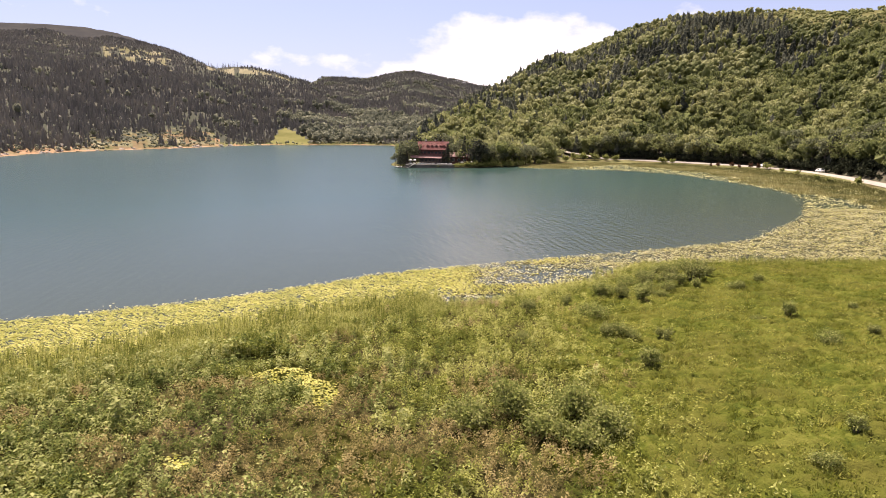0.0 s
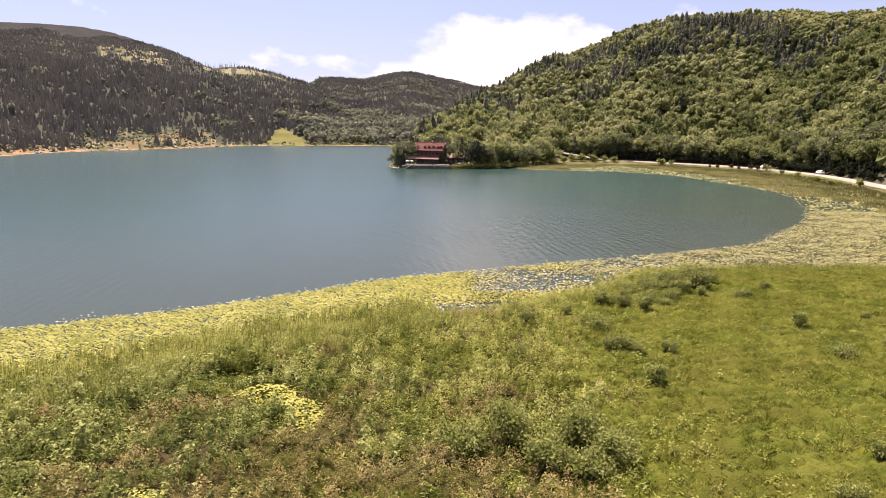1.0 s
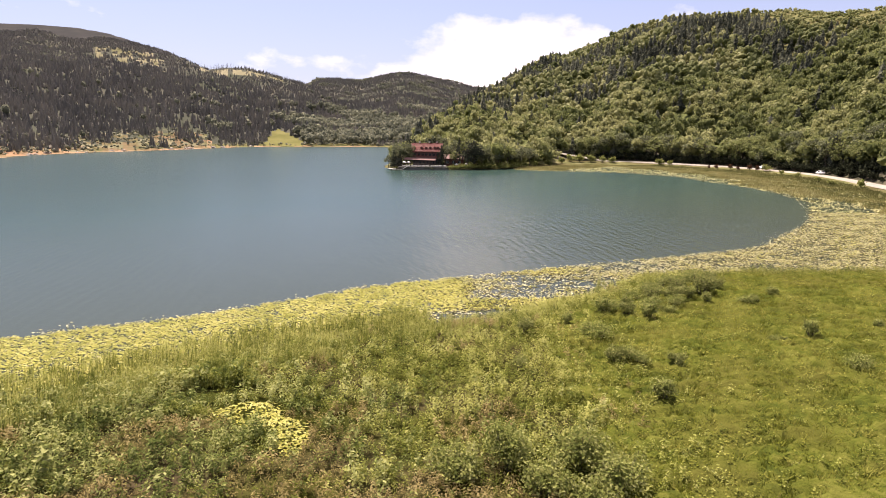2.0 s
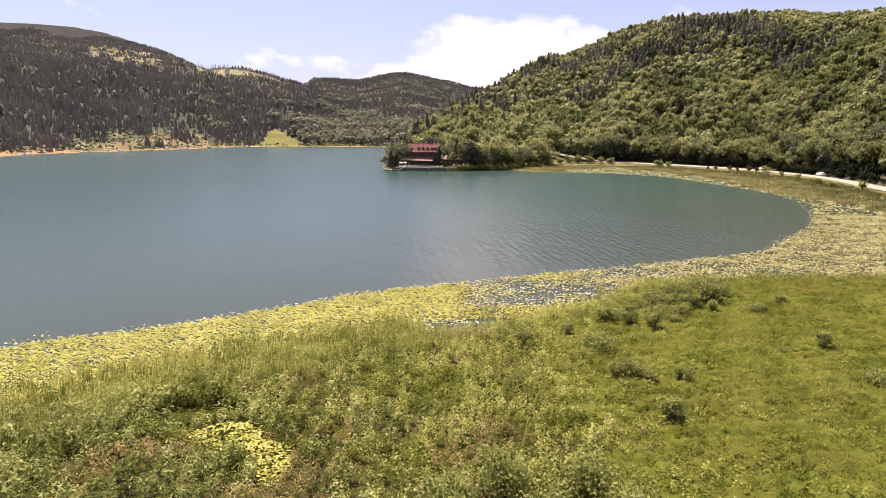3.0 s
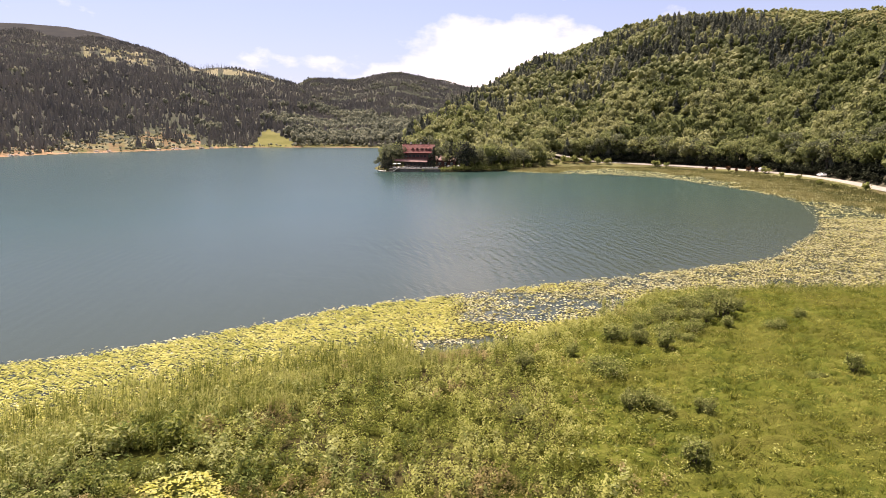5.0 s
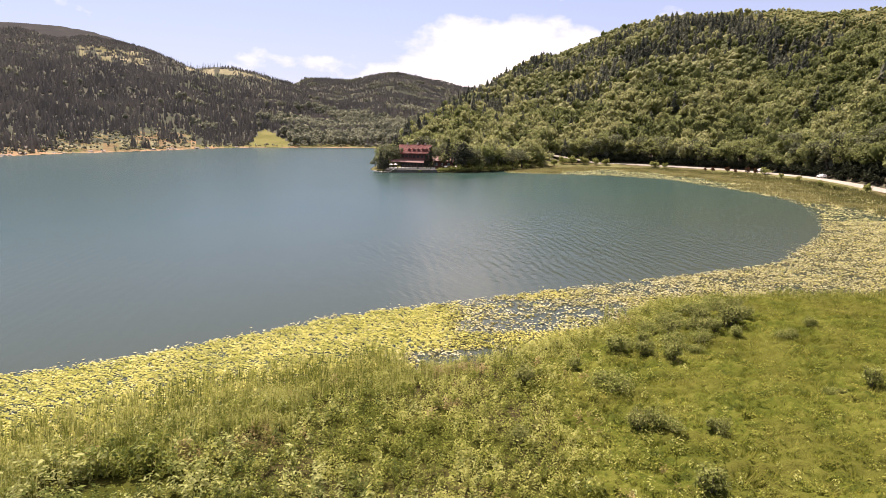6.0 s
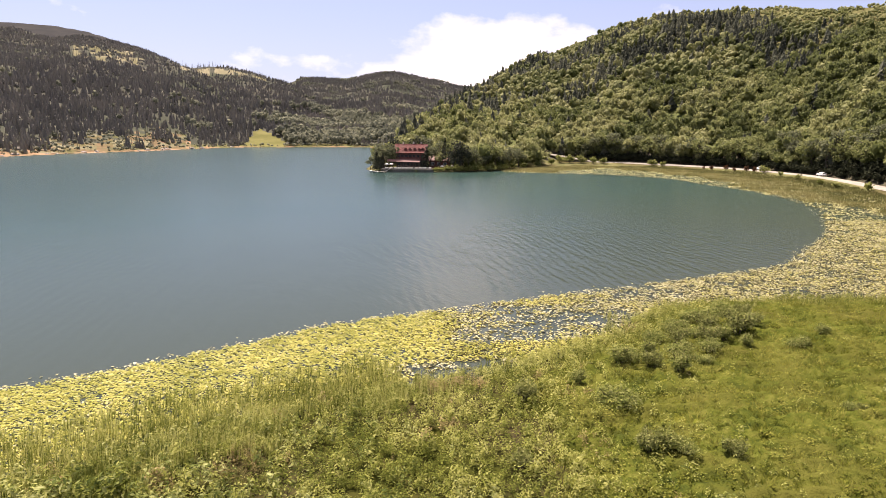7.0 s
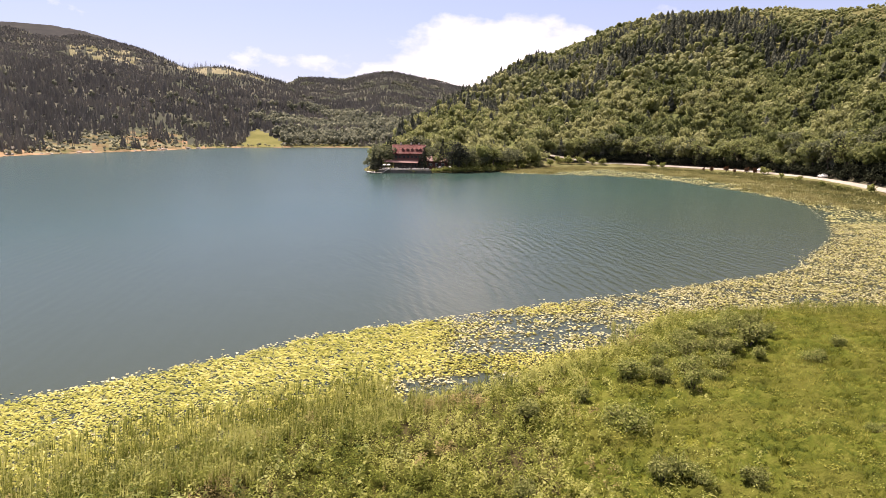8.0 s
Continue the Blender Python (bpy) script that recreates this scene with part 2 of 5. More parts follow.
MAT_HERB = material("marsh_herb_leaves", [(0.092, 0.112, 0.023), (0.205, 0.222, 0.048), (0.385, 0.385, 0.130)], 0.3, 4, 0.5, random_by="island", attribute="tint", through_light=0.52, specular=0.0, vary=0.36)
MAT_MINT = material("broad_marsh_leaves", [(0.072, 0.096, 0.026), (0.170, 0.196, 0.058), (0.365, 0.375, 0.152)], 0.3, 4, 0.5, random_by="island", attribute="tint", through_light=0.48, specular=0.0, vary=0.4)
MAT_BROWN = material("rusty_sedge", [(0.130, 0.110, 0.044), (0.230, 0.188, 0.074), (0.360, 0.290, 0.140)], 0.3, 4, 0.6, random_by="island", attribute="tint", through_light=0.48, specular=0.0)
MAT_REED = material("reed_stems", [(0.078, 0.096, 0.020), (0.215, 0.230, 0.052), (0.410, 0.400, 0.140)], 0.4, 4, 0.5, random_by="island", attribute="tint", through_light=0.4, specular=0.0, vary=0.5)
MAT_SEDGE = material("straw_sedge", [(0.095, 0.098, 0.036), (0.178, 0.168, 0.062), (0.300, 0.268, 0.118)], 0.1, 5, 0.6, random_by="island", attribute="tint", through_light=0.3, specular=0.0)
# dark brown leaf that stands in for the shaded gaps among the pads
MAT_GAP_PAD = material("gap_shade_lily_leaf", [(0.026, 0.024, 0.010), (0.050, 0.044, 0.016), (0.090, 0.080, 0.026)], 0.5, 4, 0.7, random_by="island", attribute="tint", specular=0.02, vary=0.4)
# lily leaf whitened in its colour to give the sky's glare on it
MAT_GLARE_PAD = material("glare_pale_lily_leaf", [(0.165, 0.155, 0.058), (0.262, 0.246, 0.118), (0.370, 0.350, 0.210)], 0.5, 4, 0.4, random_by="island", through_light=0.1, specular=0.15, vary=0.5)
MAT_PAD = material("lily_pad_leaf", [(0.172, 0.176, 0.026), (0.280, 0.268, 0.048), (0.385, 0.358, 0.105)], 0.5, 4, 0.4, random_by="island", attribute="tint", through_light=0.2, specular=0.08, vary=0.55)
MAT_FAR_PAD = material("straw_lily_leaf", [(0.150, 0.148, 0.050), (0.235, 0.222, 0.085), (0.315, 0.290, 0.125)], 0.1, 4, 0.45, random_by="island", attribute="tint", through_light=0.1, specular=0.1, vary=0.3)
MAT_WILLOW = material("willow_scrub_leaves", [(0.095, 0.116, 0.030), (0.190, 0.206, 0.060), (0.315, 0.318, 0.128)], 0.6, 4, 0.5, random_by="island", through_light=0.4, specular=0.0)
MAT_DARK_LEAF = material("dark_cedar_foliage", [(0.064, 0.070, 0.054), (0.106, 0.113, 0.082), (0.165, 0.170, 0.122)], 0.3, 4, 0.65, random_by="island", attribute="tint", through_light=0.38, specular=0.0)
MAT_CEDAR = material("shore_cedar_foliage", [(0.022, 0.026, 0.020), (0.040, 0.045, 0.032), (0.072, 0.076, 0.052)], 0.3, 4, 0.65, random_by="island", attribute="tint", through_light=0.15, specular=0.0)
# nearly black leaves: the shade under the wood's edge is in their colour
MAT_SHADED_BRAMBLE = material("shade_darkened_bramble", [(0.014, 0.017, 0.011), (0.024, 0.028, 0.017), (0.044, 0.047, 0.028)], 0.3, 4, 0.65, random_by="island", attribute="tint", through_light=0.1, specular=0.0)


# ---- the lie of the land ----
def smooth(x, a, b):
    t = np.clip((x - a) / (b - a), 0, 1)
    return t * t * (3 - 2 * t)


def waves(x, y, size, seed, octaves=4):
    """Soft noise of about -1 to 1 from crossed sines, with features of that size in metres."""
    r = np.random.default_rng(seed)
    total, norm, amp = 0, 0, 1.0
    for _ in range(octaves):
        for _ in range(4):
            a, p = r.uniform(0, 2 * math.pi, 2)
            k = 2 * math.pi / size * r.uniform(0.7, 1.4)
            total = total + amp * np.sin(k * (np.cos(a) * x + np.sin(a) * y) + p)
        norm += amp * 2.2
        amp, size = amp * 0.55, size * 0.47
    return total / norm


def curve_through(pts, steps=6, closed=False):
    """Catmull-Rom line through the points."""
    p = np.array(pts, float)
    p = np.vstack([p[-1], p, p[:2]]) if closed else np.vstack([2 * p[0] - p[1], p, 2 * p[-1] - p[-2]])
    out = []
    for i in range(1, len(p) - 2):
        for t in np.arange(steps) / steps:
            a, b, c, d = p[i - 1:i + 3]
            out.append(0.5 * (2 * b + (c - a) * t + (2 * a - 5 * b + 4 * c - d) * t ** 2 + (3 * b - a - 3 * c + d) * t ** 3))
    if not closed:
        out.append(p[-2])
    return np.array(out)


def line_distance(x, y, line, closed=False):
    """Distance to a line and the index of its nearest piece."""
    x, y = np.ravel(x), np.ravel(y)
    best, which = np.full(x.shape, 1e9), np.zeros(x.shape, int)
    ends = np.vstack([line, line[:1]]) if closed else line
    for i in range(len(ends) - 1):
        a, d = ends[i], ends[i + 1] - ends[i]
        t = np.clip(((x - a[0]) * d[0] + (y - a[1]) * d[1]) / max(d @ d, 1e-9), 0, 1)
        q = np.hypot(x - a[0] - t * d[0], y - a[1] - t * d[1])
        near = q < best
        best[near], which[near] = q[near], i
    return best, which


def inside(x, y, poly):
    x, y = np.ravel(x), np.ravel(y)
    hit = np.zeros(x.shape, bool)
    for (ax, ay), (bx, by) in zip(poly, np.roll(poly, -1, 0)):
        c = ((ay > y) != (by > y)) & (x < (bx - ax) * (y - ay) / (by - ay + 1e-12) + ax)
        hit ^= c
    return hit


SHORE_NEAR = [(-320, 90), (-200, 20), (-80, 24), (-32.4, 40.4), (-25.8, 44.0), (-18.8, 50.2), (-10.0, 56.2), (-0.2, 61.2), (8.9, 67.6),
              (15, 72), (21, 79.5), (29.3, 84), (40, 85.5), (55, 87), (75, 92), (102, 118)]
SHORE_EAST = [(115, 168), (122, 214), (127, 254), (123, 300), (107, 340), (72, 355), (44, 330), (25, 308), (11.5, 300), (-9, 294.5),
              (-22, 299), (-30, 312), (-32, 345), (-28, 420), (-32, 560)]
SHORE_FAR = [(-59, 668), (-95, 678), (-148, 658), (-184, 644), (-205, 595), (-225, 520), (-245, 473), (-257, 424), (-257, 395),
             (-253, 363), (-290, 240)]
LAKE = curve_through(SHORE_NEAR + SHORE_EAST + SHORE_FAR, 4, True)
LILY_EDGE = curve_through([(-120, 45), (-70, 48), (-40.9, 54.8), (-32.8, 58.9), (-23.9, 64.0), (-13.7, 72), (-7.6, 77), (3.8, 82.5), (15.1, 88.2), (33.7, 97),
                           (48.4, 105.4), (55.3, 114.3), (65, 125.8), (74.2, 139.4), (84.3, 159.7), (92.5, 181.1), (95, 202), (94.5, 223), (91.4, 240.5),
                           (87.7, 267), (72, 286), (49, 294.4), (24.5, 303.2)], 4)
ROAD = curve_through([(40, 388), (74, 374), (95, 368), (113, 353), (133, 323), (143, 281), (142.5, 248), (134, 205), (120, 150), (110, 90), (112, 20)], 6)

# hills, by bearing in degrees from the viewpoint: slope of the skyline, distance of the ridge, height of the wood on it
HILLS = {
    "west": ([(-60, .09), (-45, .115), (-33.7, .1221), (-31, .1242), (-28.5, .1242), (-26.6, .1201), (-24.7, .1115), (-22.75, .1017), (-20.7, .0891), (-19.3, .0788), (-16, .058), (-12, .03), (-8, .0)],
             [(-60, 1650), (-28, 1600), (-23, 1350), (-19, 1150), (-8, 1050)], [(-60, 0), (-26, 0), (-22, 2), (-19, 4), (-8, 6)]),
    "saddle": ([(-26, .03), (-22, .06), (-20, .080), (-18.2, .0848), (-16.5, .0843), (-15.1, .0788), (-13.4, .0702), (-12.2, .066), (-9, .045), (-6, .01)],
               [(-26, 1250), (-6, 1250)], [(-26, 3), (-6, 3)]),
    "north": ([(-22, .02), (-15, .05), (-12, .0661), (-11, .0728), (-9.7, .0733), (-7.35, .0716), (-5, .0819), (-3.3, .0831), (-1.7, .0778), (-.2, .0724), (2.1, .0638), (4, .06), (12, .05), (20, .0)],
              [(-22, 1550), (20, 1550)], [(-22, 4), (20, 4)]),
    "east": ([(-5.6, -.045), (-5, -.03), (-4.05, -.012), (-2.1, .0124), (-.2, .0327), (2.15, .0557), (3.6, .0655), (4.7, .0765), (6.1, .0899), (7.2, .0985), (8.3, .1077), (9.4, .1062), (10.5, .1135),
              (12.7, .1288), (14.8, .1421), (16.9, .1504), (18.9, .1555), (22, .1550), (24.8, .1540), (25.7, .1566), (27.5, .1500), (28.4, .1468), (31.6, .1492), (45, .16), (70, .12)],
             [(-5, 345), (-4, 358), (-2, 400), (0, 455), (2, 540), (3.5, 620), (5.4, 700), (7.5, 760), (11, 780), (15, 760), (20, 720), (24, 690), (28, 610), (31.5, 560), (40, 500), (70, 450)],
             [(-5, 10), (0, 12), (5, 11), (12, 10), (15, 5), (18, 2), (24, 1.5), (70, 2)]),
}
BASES = {"far": [(-60, 420), (-36, 450), (-33, 486), (-31.2, 512), (-27.4, 548), (-23.4, 585), (-19, 650), (-15.9, 690), (-8, 705), (-3, 700), (20, 720)],
         "east": [(-6, 318), (-4, 324), (0, 326), (5, 335), (8, 352), (11.3, 388), (17.7, 379), (22.4, 361), (27, 326), (30, 296), (33, 256), (37, 215), (45, 180), (70, 150)]}


def table(bearing, pairs):
    a = np.array(pairs, float)
    return np.interp(bearing, a[:, 0], a[:, 1])


def hill_height(x, y):
    bearing, r = np.degrees(np.arctan2(x, y)), np.hypot(x, y)
    top = np.zeros_like(r)
    for name, (slope, dist, wood) in HILLS.items():
        rb = table(bearing, BASES["east" if name == "east" else "far"])
        rr = table(bearing, dist)
        peak = np.maximum(17.5 + table(bearing, slope) * rr - table(bearing, wood), 0)
        if name == "east":
            peak = peak * smooth(bearing, -6, -4.6)
            u = np.clip((r - rb) / (rr - rb), 0, 1)
            up = 0.72 * u + 0.28 * np.sin(u * math.pi / 2) ** 1.2
        else:
            u = np.clip((r - rb) / (rr - rb), 0, 1)
            up = u ** 1.08
        up = np.where(r > rr, 1 - 0.35 * smooth(r, rr, rr * 1.9), up)
        rough = waves(x, y, 170, len(name), 4) * 9 * np.sin(np.clip(u, 0, 1) * math.pi)
        top = np.maximum(top, peak * up + rough * (peak > 20) * (r < rr))
    ring = smooth(np.abs(bearing), 60, 85) * smooth(r, 420, 1300) * 110
    return np.maximum(top, ring)


def lake_distance(x, y):
    """Metres from the waterline, above 0 on land."""
    d, _ = line_distance(x, y, LAKE, True)
    return np.where(inside(x, y, LAKE), -d, d)


def ground_height(x, y):
    x, y = np.ravel(np.asarray(x, float)), np.ravel(np.asarray(y, float))
    d = lake_distance(x, y)
    r = np.hypot(x, y)
    near = 0.38 * (1 - np.exp(-np.maximum(d, 0) / 3.0)) + 0.12 * waves(x, y, 2.6, 5, 3) * smooth(d, 0.5, 4) * (r < 200)
    near = near + 0.9 * smooth(d, 6, 16) * smooth(r, 130, 170)
    wet = -np.minimum(2.5, 0.12 * -np.minimum(d, 0)) - 0.12
    h = np.where(d > 0, near, wet)
    return h + hill_height(x, y) * smooth(d, 2, 12)


def uphill(x, y):
    """True on the hill's side of the road."""
    _, i = line_distance(x, y, ROAD)
    a, t = ROAD[i], ROAD[np.minimum(i + 1, len(ROAD) - 1)] - ROAD[i]
    return (t[:, 0] * (np.ravel(y) - a[:, 1]) - t[:, 1] * (np.ravel(x) - a[:, 0])) > 0


def mesh_from(name, verts, faces, mats, face_mat=None, smooth_shade=False, attrs=None):
    """One mesh object straight from arrays; every face has the same number of corners."""
    me = bpy.data.meshes.new(name)
    verts, faces = np.asarray(verts, np.float32), np.asarray(faces, np.int32)
    k = faces.shape[1]
    me.vertices.add(len(verts))
    me.vertices.foreach_set("co", verts.ravel())
    me.loops.add(faces.size)
    me.loops.foreach_set("vertex_index", faces.ravel())
    me.polygons.add(len(faces))
    me.polygons.foreach_set("loop_start", np.arange(0, faces.size, k, dtype=np.int32))
    me.polygons.foreach_set("use_smooth", np.full(len(faces), smooth_shade))
    for m in mats:
        me.materials.append(m)
    if face_mat is not None:
        me.polygons.foreach_set("material_index", np.asarray(face_mat, np.int32))
    for key, values in (attrs or {}).items():
        me.attributes.new(key, "FLOAT", "POINT").data.foreach_set("value", np.asarray(values, np.float32))
    me.update(calc_edges=True)
    return new(name, me)


def build_ground():
    az = np.radians(np.concatenate([np.arange(-180, -44, 2.0), np.arange(-44, 44, 0.36), np.arange(44, 180, 2.0)]))
    rad = np.sort(np.concatenate([[0.0], np.geomspace(4, 140, 40), np.geomspace(145, 4800, 180), np.linspace(432.3, 762.7, 50)]))
    A, R = np.meshgrid(az, rad)
    x, y = (R * np.sin(A)).ravel(), (R * np.cos(A)).ravel()
    z = ground_height(x, y)
    n, rows = len(az), len(rad)
    i, j = np.meshgrid(np.arange(n), np.arange(rows - 1))
    i2 = (i + 1) % n
    faces = np.stack([j * n + i, j * n + i2, (j + 1) * n + i2, (j + 1) * n + i], -1).reshape(-1, 4)[:, ::-1]
    cx, cy, cz = x[faces].mean(1), y[faces].mean(1), z[faces].mean(1)
    d, hill = lake_distance(cx, cy), hill_height(cx, cy)
    b, r = np.degrees(np.arctan2(cx, cy)), np.hypot(cx, cy)
    m = np.full(len(faces), 3)
    m[(r < 150) & (d > 0)] = 0
    m[(r < 150) & (d > 0) & (cx < meadow_line(cy))] = 1
    m[(d < 0)] = 2
    m[(d > 0) & (r >= 150) & (hill < 1.5)] = 4
    m[(b > 9) & (r > 180) & uphill(cx, cy) & (m == 4)] = 3
    m[(m == 3) & (b > -5) & (b < 60) & (hill > 6) & (r < 900)] = 9
    m[(m == 3) & (b < 30) & (r > 400)] = 10
    shore = (d > 0) & (r > 380) & (b < -4.5) & (d < np.where(b < -19.5, 26, 7) + 9 * waves(cx, cy, 45, 3))
    m[shore] = 5
    rough_pasture = (d > 8) & (r > 380) & (b < -20) & (b > -29.5) & (d < 52 + 45 * waves(cx, cy, 28, 8))
    m[rough_pasture] = 7
    m[rough_pasture & (waves(cx, cy, 21, 431, 2) > -0.1)] = 11
    m[clearing(cx, cy)] = 6
    m[pasture(cx, cy) & (waves(cx, cy, 22, 19, 2) > -0.35)] = 7
    m[heath(cx, cy)] = 8
    m[(b > 13) & (b < 60) & (hill > 66 + 14 * waves(cx, cy, 60, 5))] = 4
    ob = mesh_from("ground", np.stack([x, y, z], 1), faces, [MAT_MEADOW, MAT_MARSH, MAT_BED, MAT_FOREST_FLOOR, MAT_BANK, MAT_SAND, MAT_CLEARING, MAT_PASTURE, MAT_MOOR, MAT_UNDERGROWTH, MAT_FIR_FLOOR, MAT_EARTH], m, True)
    return tagged(ob, "green marsh meadow rising into wooded hills round the lake", "ground", kind="structure")


def meadow_line(y):
    """Where the tall marsh herbs give way to the mown-looking grass."""
    y = np.asarray(y, float)
    return np.interp(y, [20, 27, 39, 51, 62, 70, 78], [6, 8.2, 9.0, 8.6, 9.5, 15, 24]) + 0.9 * waves(y, y * 0.3, 7, 21, 3)


def bearing_range(x, y):
    return np.degrees(np.arctan2(x, y)), np.hypot(x, y)


def clearing(x, y):
    """The bright green meadow above the far shore."""
    b, r = bearing_range(x, y)
    return (b > -15.6) & (b < -12.3) & (r > 685) & (r < 690 + np.interp(b, [-15.6, -14.4, -13.6, -12.3], [8, 95, 62, 30]) + 8 * waves(x, y, 20, 4))


def pasture(x, y):
    """Bare strips on the saddle and the western slope."""
    b, r = bearing_range(x, y)
    a = (b > -20.2) & (b < -13.8) & (r > 1155 + 9 * (b + 19)) & (r < 1215)
    c = (b > -27.6) & (b < -22.6) & (np.abs(r - 1190 + 16 * (b + 25)) < 75 + 70 * waves(x, y, 50, 17)) & (waves(x, y, 26, 421, 2) > -0.35)
    return a | c


def heath(x, y):
    b, r = bearing_range(x, y)
    return (b < -21) & (b > -70) & (r > np.interp(b, [-36, -30, -26, -22], [1400, 1450, 1430, 1330]) + 35 * waves(x, y, 160, 31))


def build_water():
    az = np.radians(np.arange(0, 360, 6.0))
    rad = np.array([1.0, 200, 500, 850])
    A, R = np.meshgrid(az, rad)
    n = len(az)
    v = np.stack([(R * np.sin(A)).ravel() - 120, (R * np.cos(A)).ravel() + 340, np.zeros(A.size)], 1)
    i, j = np.meshgrid(np.arange(n), np.arange(len(rad) - 1))
    f = np.stack([j * n + i, j * n + (i + 1) % n, (j + 1) * n + (i + 1) % n, (j + 1) * n + i], -1).reshape(-1, 4)[:, ::-1]
    return tagged(mesh_from("water", v, f, [MAT_WATER]), "grey-green lake water with light wind ripples", "lake", kind="structure")


def build_road():
    p = ROAD
    t = np.gradient(p, axis=0)
    t /= np.linalg.norm(t, axis=1)[:, None]
    nrm = np.stack([-t[:, 1], t[:, 0]], 1)
    offs, lift = [-2.4, -1.85, 0, 1.85, 2.4], [-0.5, 0.0, 0.07, 0.0, -0.5]
    base = np.maximum(ground_height(p[:, 0], p[:, 1]), 1.2)
    base = np.convolve(np.pad(base, 5, mode="edge"), np.ones(11) / 11, "valid") + 0.25
    v = np.concatenate([np.column_stack([p + nrm * o, base + l]) for o, l in zip(offs, lift)])
    k = len(p)
    f = [(a * k + i, a * k + i + 1, (a + 1) * k + i + 1, (a + 1) * k + i) for a in range(4) for i in range(k - 1)]
    return tagged(mesh_from("road", v, f, [MAT_ROAD], smooth_shade=True), "pale gravel road along the foot of the wooded hill", "road", kind="structure"), base


build_ground()
build_water()
road_object, ROAD_Z = build_road()


# ---- plants as leaf meshes ----
def leaf_cards(centres, facing, length, width, rng, spin=True):
    """Diamond leaves (two triangles each) at the centres, their flat sides towards facing."""
    n = len(centres)
    f = facing / np.maximum(np.linalg.norm(facing, axis=1), 1e-6)[:, None]
    ref = rng.normal(size=(n, 3)) if spin else np.tile([0, 0, 1.0], (n, 1))
    u = np.cross(f, ref)
    u /= np.maximum(np.linalg.norm(u, axis=1), 1e-6)[:, None]
    w = np.cross(f, u)
    L, W = np.reshape(length, (-1, 1)) * np.ones((n, 1)), np.reshape(width, (-1, 1)) * np.ones((n, 1))
    v = np.stack([centres - u * L / 2, centres + w * W / 2 + f * W * 0.12, centres + u * L / 2, centres - w * W / 2 + f * W * 0.12], 1).reshape(-1, 3)
    b = np.arange(n)[:, None] * 4
    return v, np.concatenate([b + [0, 1, 2], b + [0, 2, 3]])


def merge(pieces):
    vs, fs, k = [], [], 0
    for v, f in pieces:
        vs.append(v), fs.append(np.asarray(f) + k)
        k += len(v)
    return np.concatenate(vs), np.concatenate(fs)


ICO_V = np.array([(0, 0, 1)] + [(0.894 * math.cos(a), 0.894 * math.sin(a), 0.447) for a in np.arange(5) * 1.2566]
                 + [(0.894 * math.cos(a), 0.894 * math.sin(a), -0.447) for a in np.arange(5) * 1.2566 + 0.6283] + [(0, 0, -1)])
ICO_F = np.array([(0, 1 + i, 1 + (i + 1) % 5) for i in range(5)] + [(1 + i, 6 + i, 1 + (i + 1) % 5) for i in range(5)]
                 + [(6 + i, 6 + (i + 1) % 5, 1 + (i + 1) % 5) for i in range(5)] + [(11, 6 + (i + 1) % 5, 6 + i) for i in range(5)])


def crown_template(rng, lobes=6, cards=24, leaf=1.0, core=1.0):
    """A broadleaf crown: a heap of rounded, knobbly leaf clumps under a coat of leaf sprays, about 8 m high and 7 m wide, foot at 0."""
    heap = [(0, 0, 4.9, 2.4)]
    for i in range(lobes - 1):
        a = i * 2.4 + rng.uniform(0, 1.2)
        q = rng.uniform(1.2, 2.3)
        heap.append((q * math.cos(a), q * math.sin(a), rng.uniform(2.4, 6.2), rng.uniform(1.2, 1.9)))
    pieces = []
    for x, y, z, r in heap:
        knob = ICO_V @ np.array(Euler(rng.uniform(0, 6, 3)).to_matrix()) * rng.uniform(0.72, 1.22, (12, 1)) * (r, r, r * 0.88) * core
        pieces.append((knob + (x, y, z), ICO_F))
    c, f = [], []
    for i in range(cards):
        lx, ly, lz, lr = heap[i % len(heap)]
        d = rng.normal(size=3)
        d[2] = abs(d[2]) * 0.9 - 0.25
        d /= np.linalg.norm(d)
        q = lr * rng.uniform(0.92, 1.14)
        c.append((lx + d[0] * q, ly + d[1] * q, lz + d[2] * q * 0.92))
        f.append(d + rng.normal(size=3) * 0.42)
    pieces.append(leaf_cards(np.array(c), np.array(f), rng.uniform(0.8, 1.3, cards) * leaf, rng.uniform(0.5, 0.9, cards) * leaf, rng))
    return merge(pieces)


def fir_template(rng, boughs=9, layers=2, sides=4):
    """A far conifer of 1 x 1 x 1: a narrow dark heart and spreading boughs that catch the light from above."""
    vs, fs, k = [], [], 0
    for i in range(layers):
        z0 = 0.05 + 0.75 * i / layers
        rad = 0.34 * (1 - i / layers) + 0.05
        a = np.arange(sides) * 2 * math.pi / sides + rng.uniform(0, 6)
        q = rad * rng.uniform(0.6, 1.2, sides)
        ring = np.stack([q * np.cos(a), q * np.sin(a), z0 + rng.uniform(-0.03, 0.05, sides)], 1)
        top = (rng.normal() * 0.02, rng.normal() * 0.02, 1.0 if i == layers - 1 else z0 + 0.7)
        vs.append(np.vstack([[top], ring]))
        fs.append(np.array([(0, 1 + j, 1 + (j + 1) % sides) for j in range(sides)]) + k)
        k += sides + 1
    z = np.linspace(0.10, 0.86, boughs) + rng.uniform(-0.04, 0.04, boughs)
    a = np.arange(boughs) * 2.4 + rng.uniform(0, 6)
    reach = 0.5 * (1 - z) ** 0.8 + 0.04
    c = np.stack([0.55 * reach * np.cos(a), 0.55 * reach * np.sin(a), z], 1)
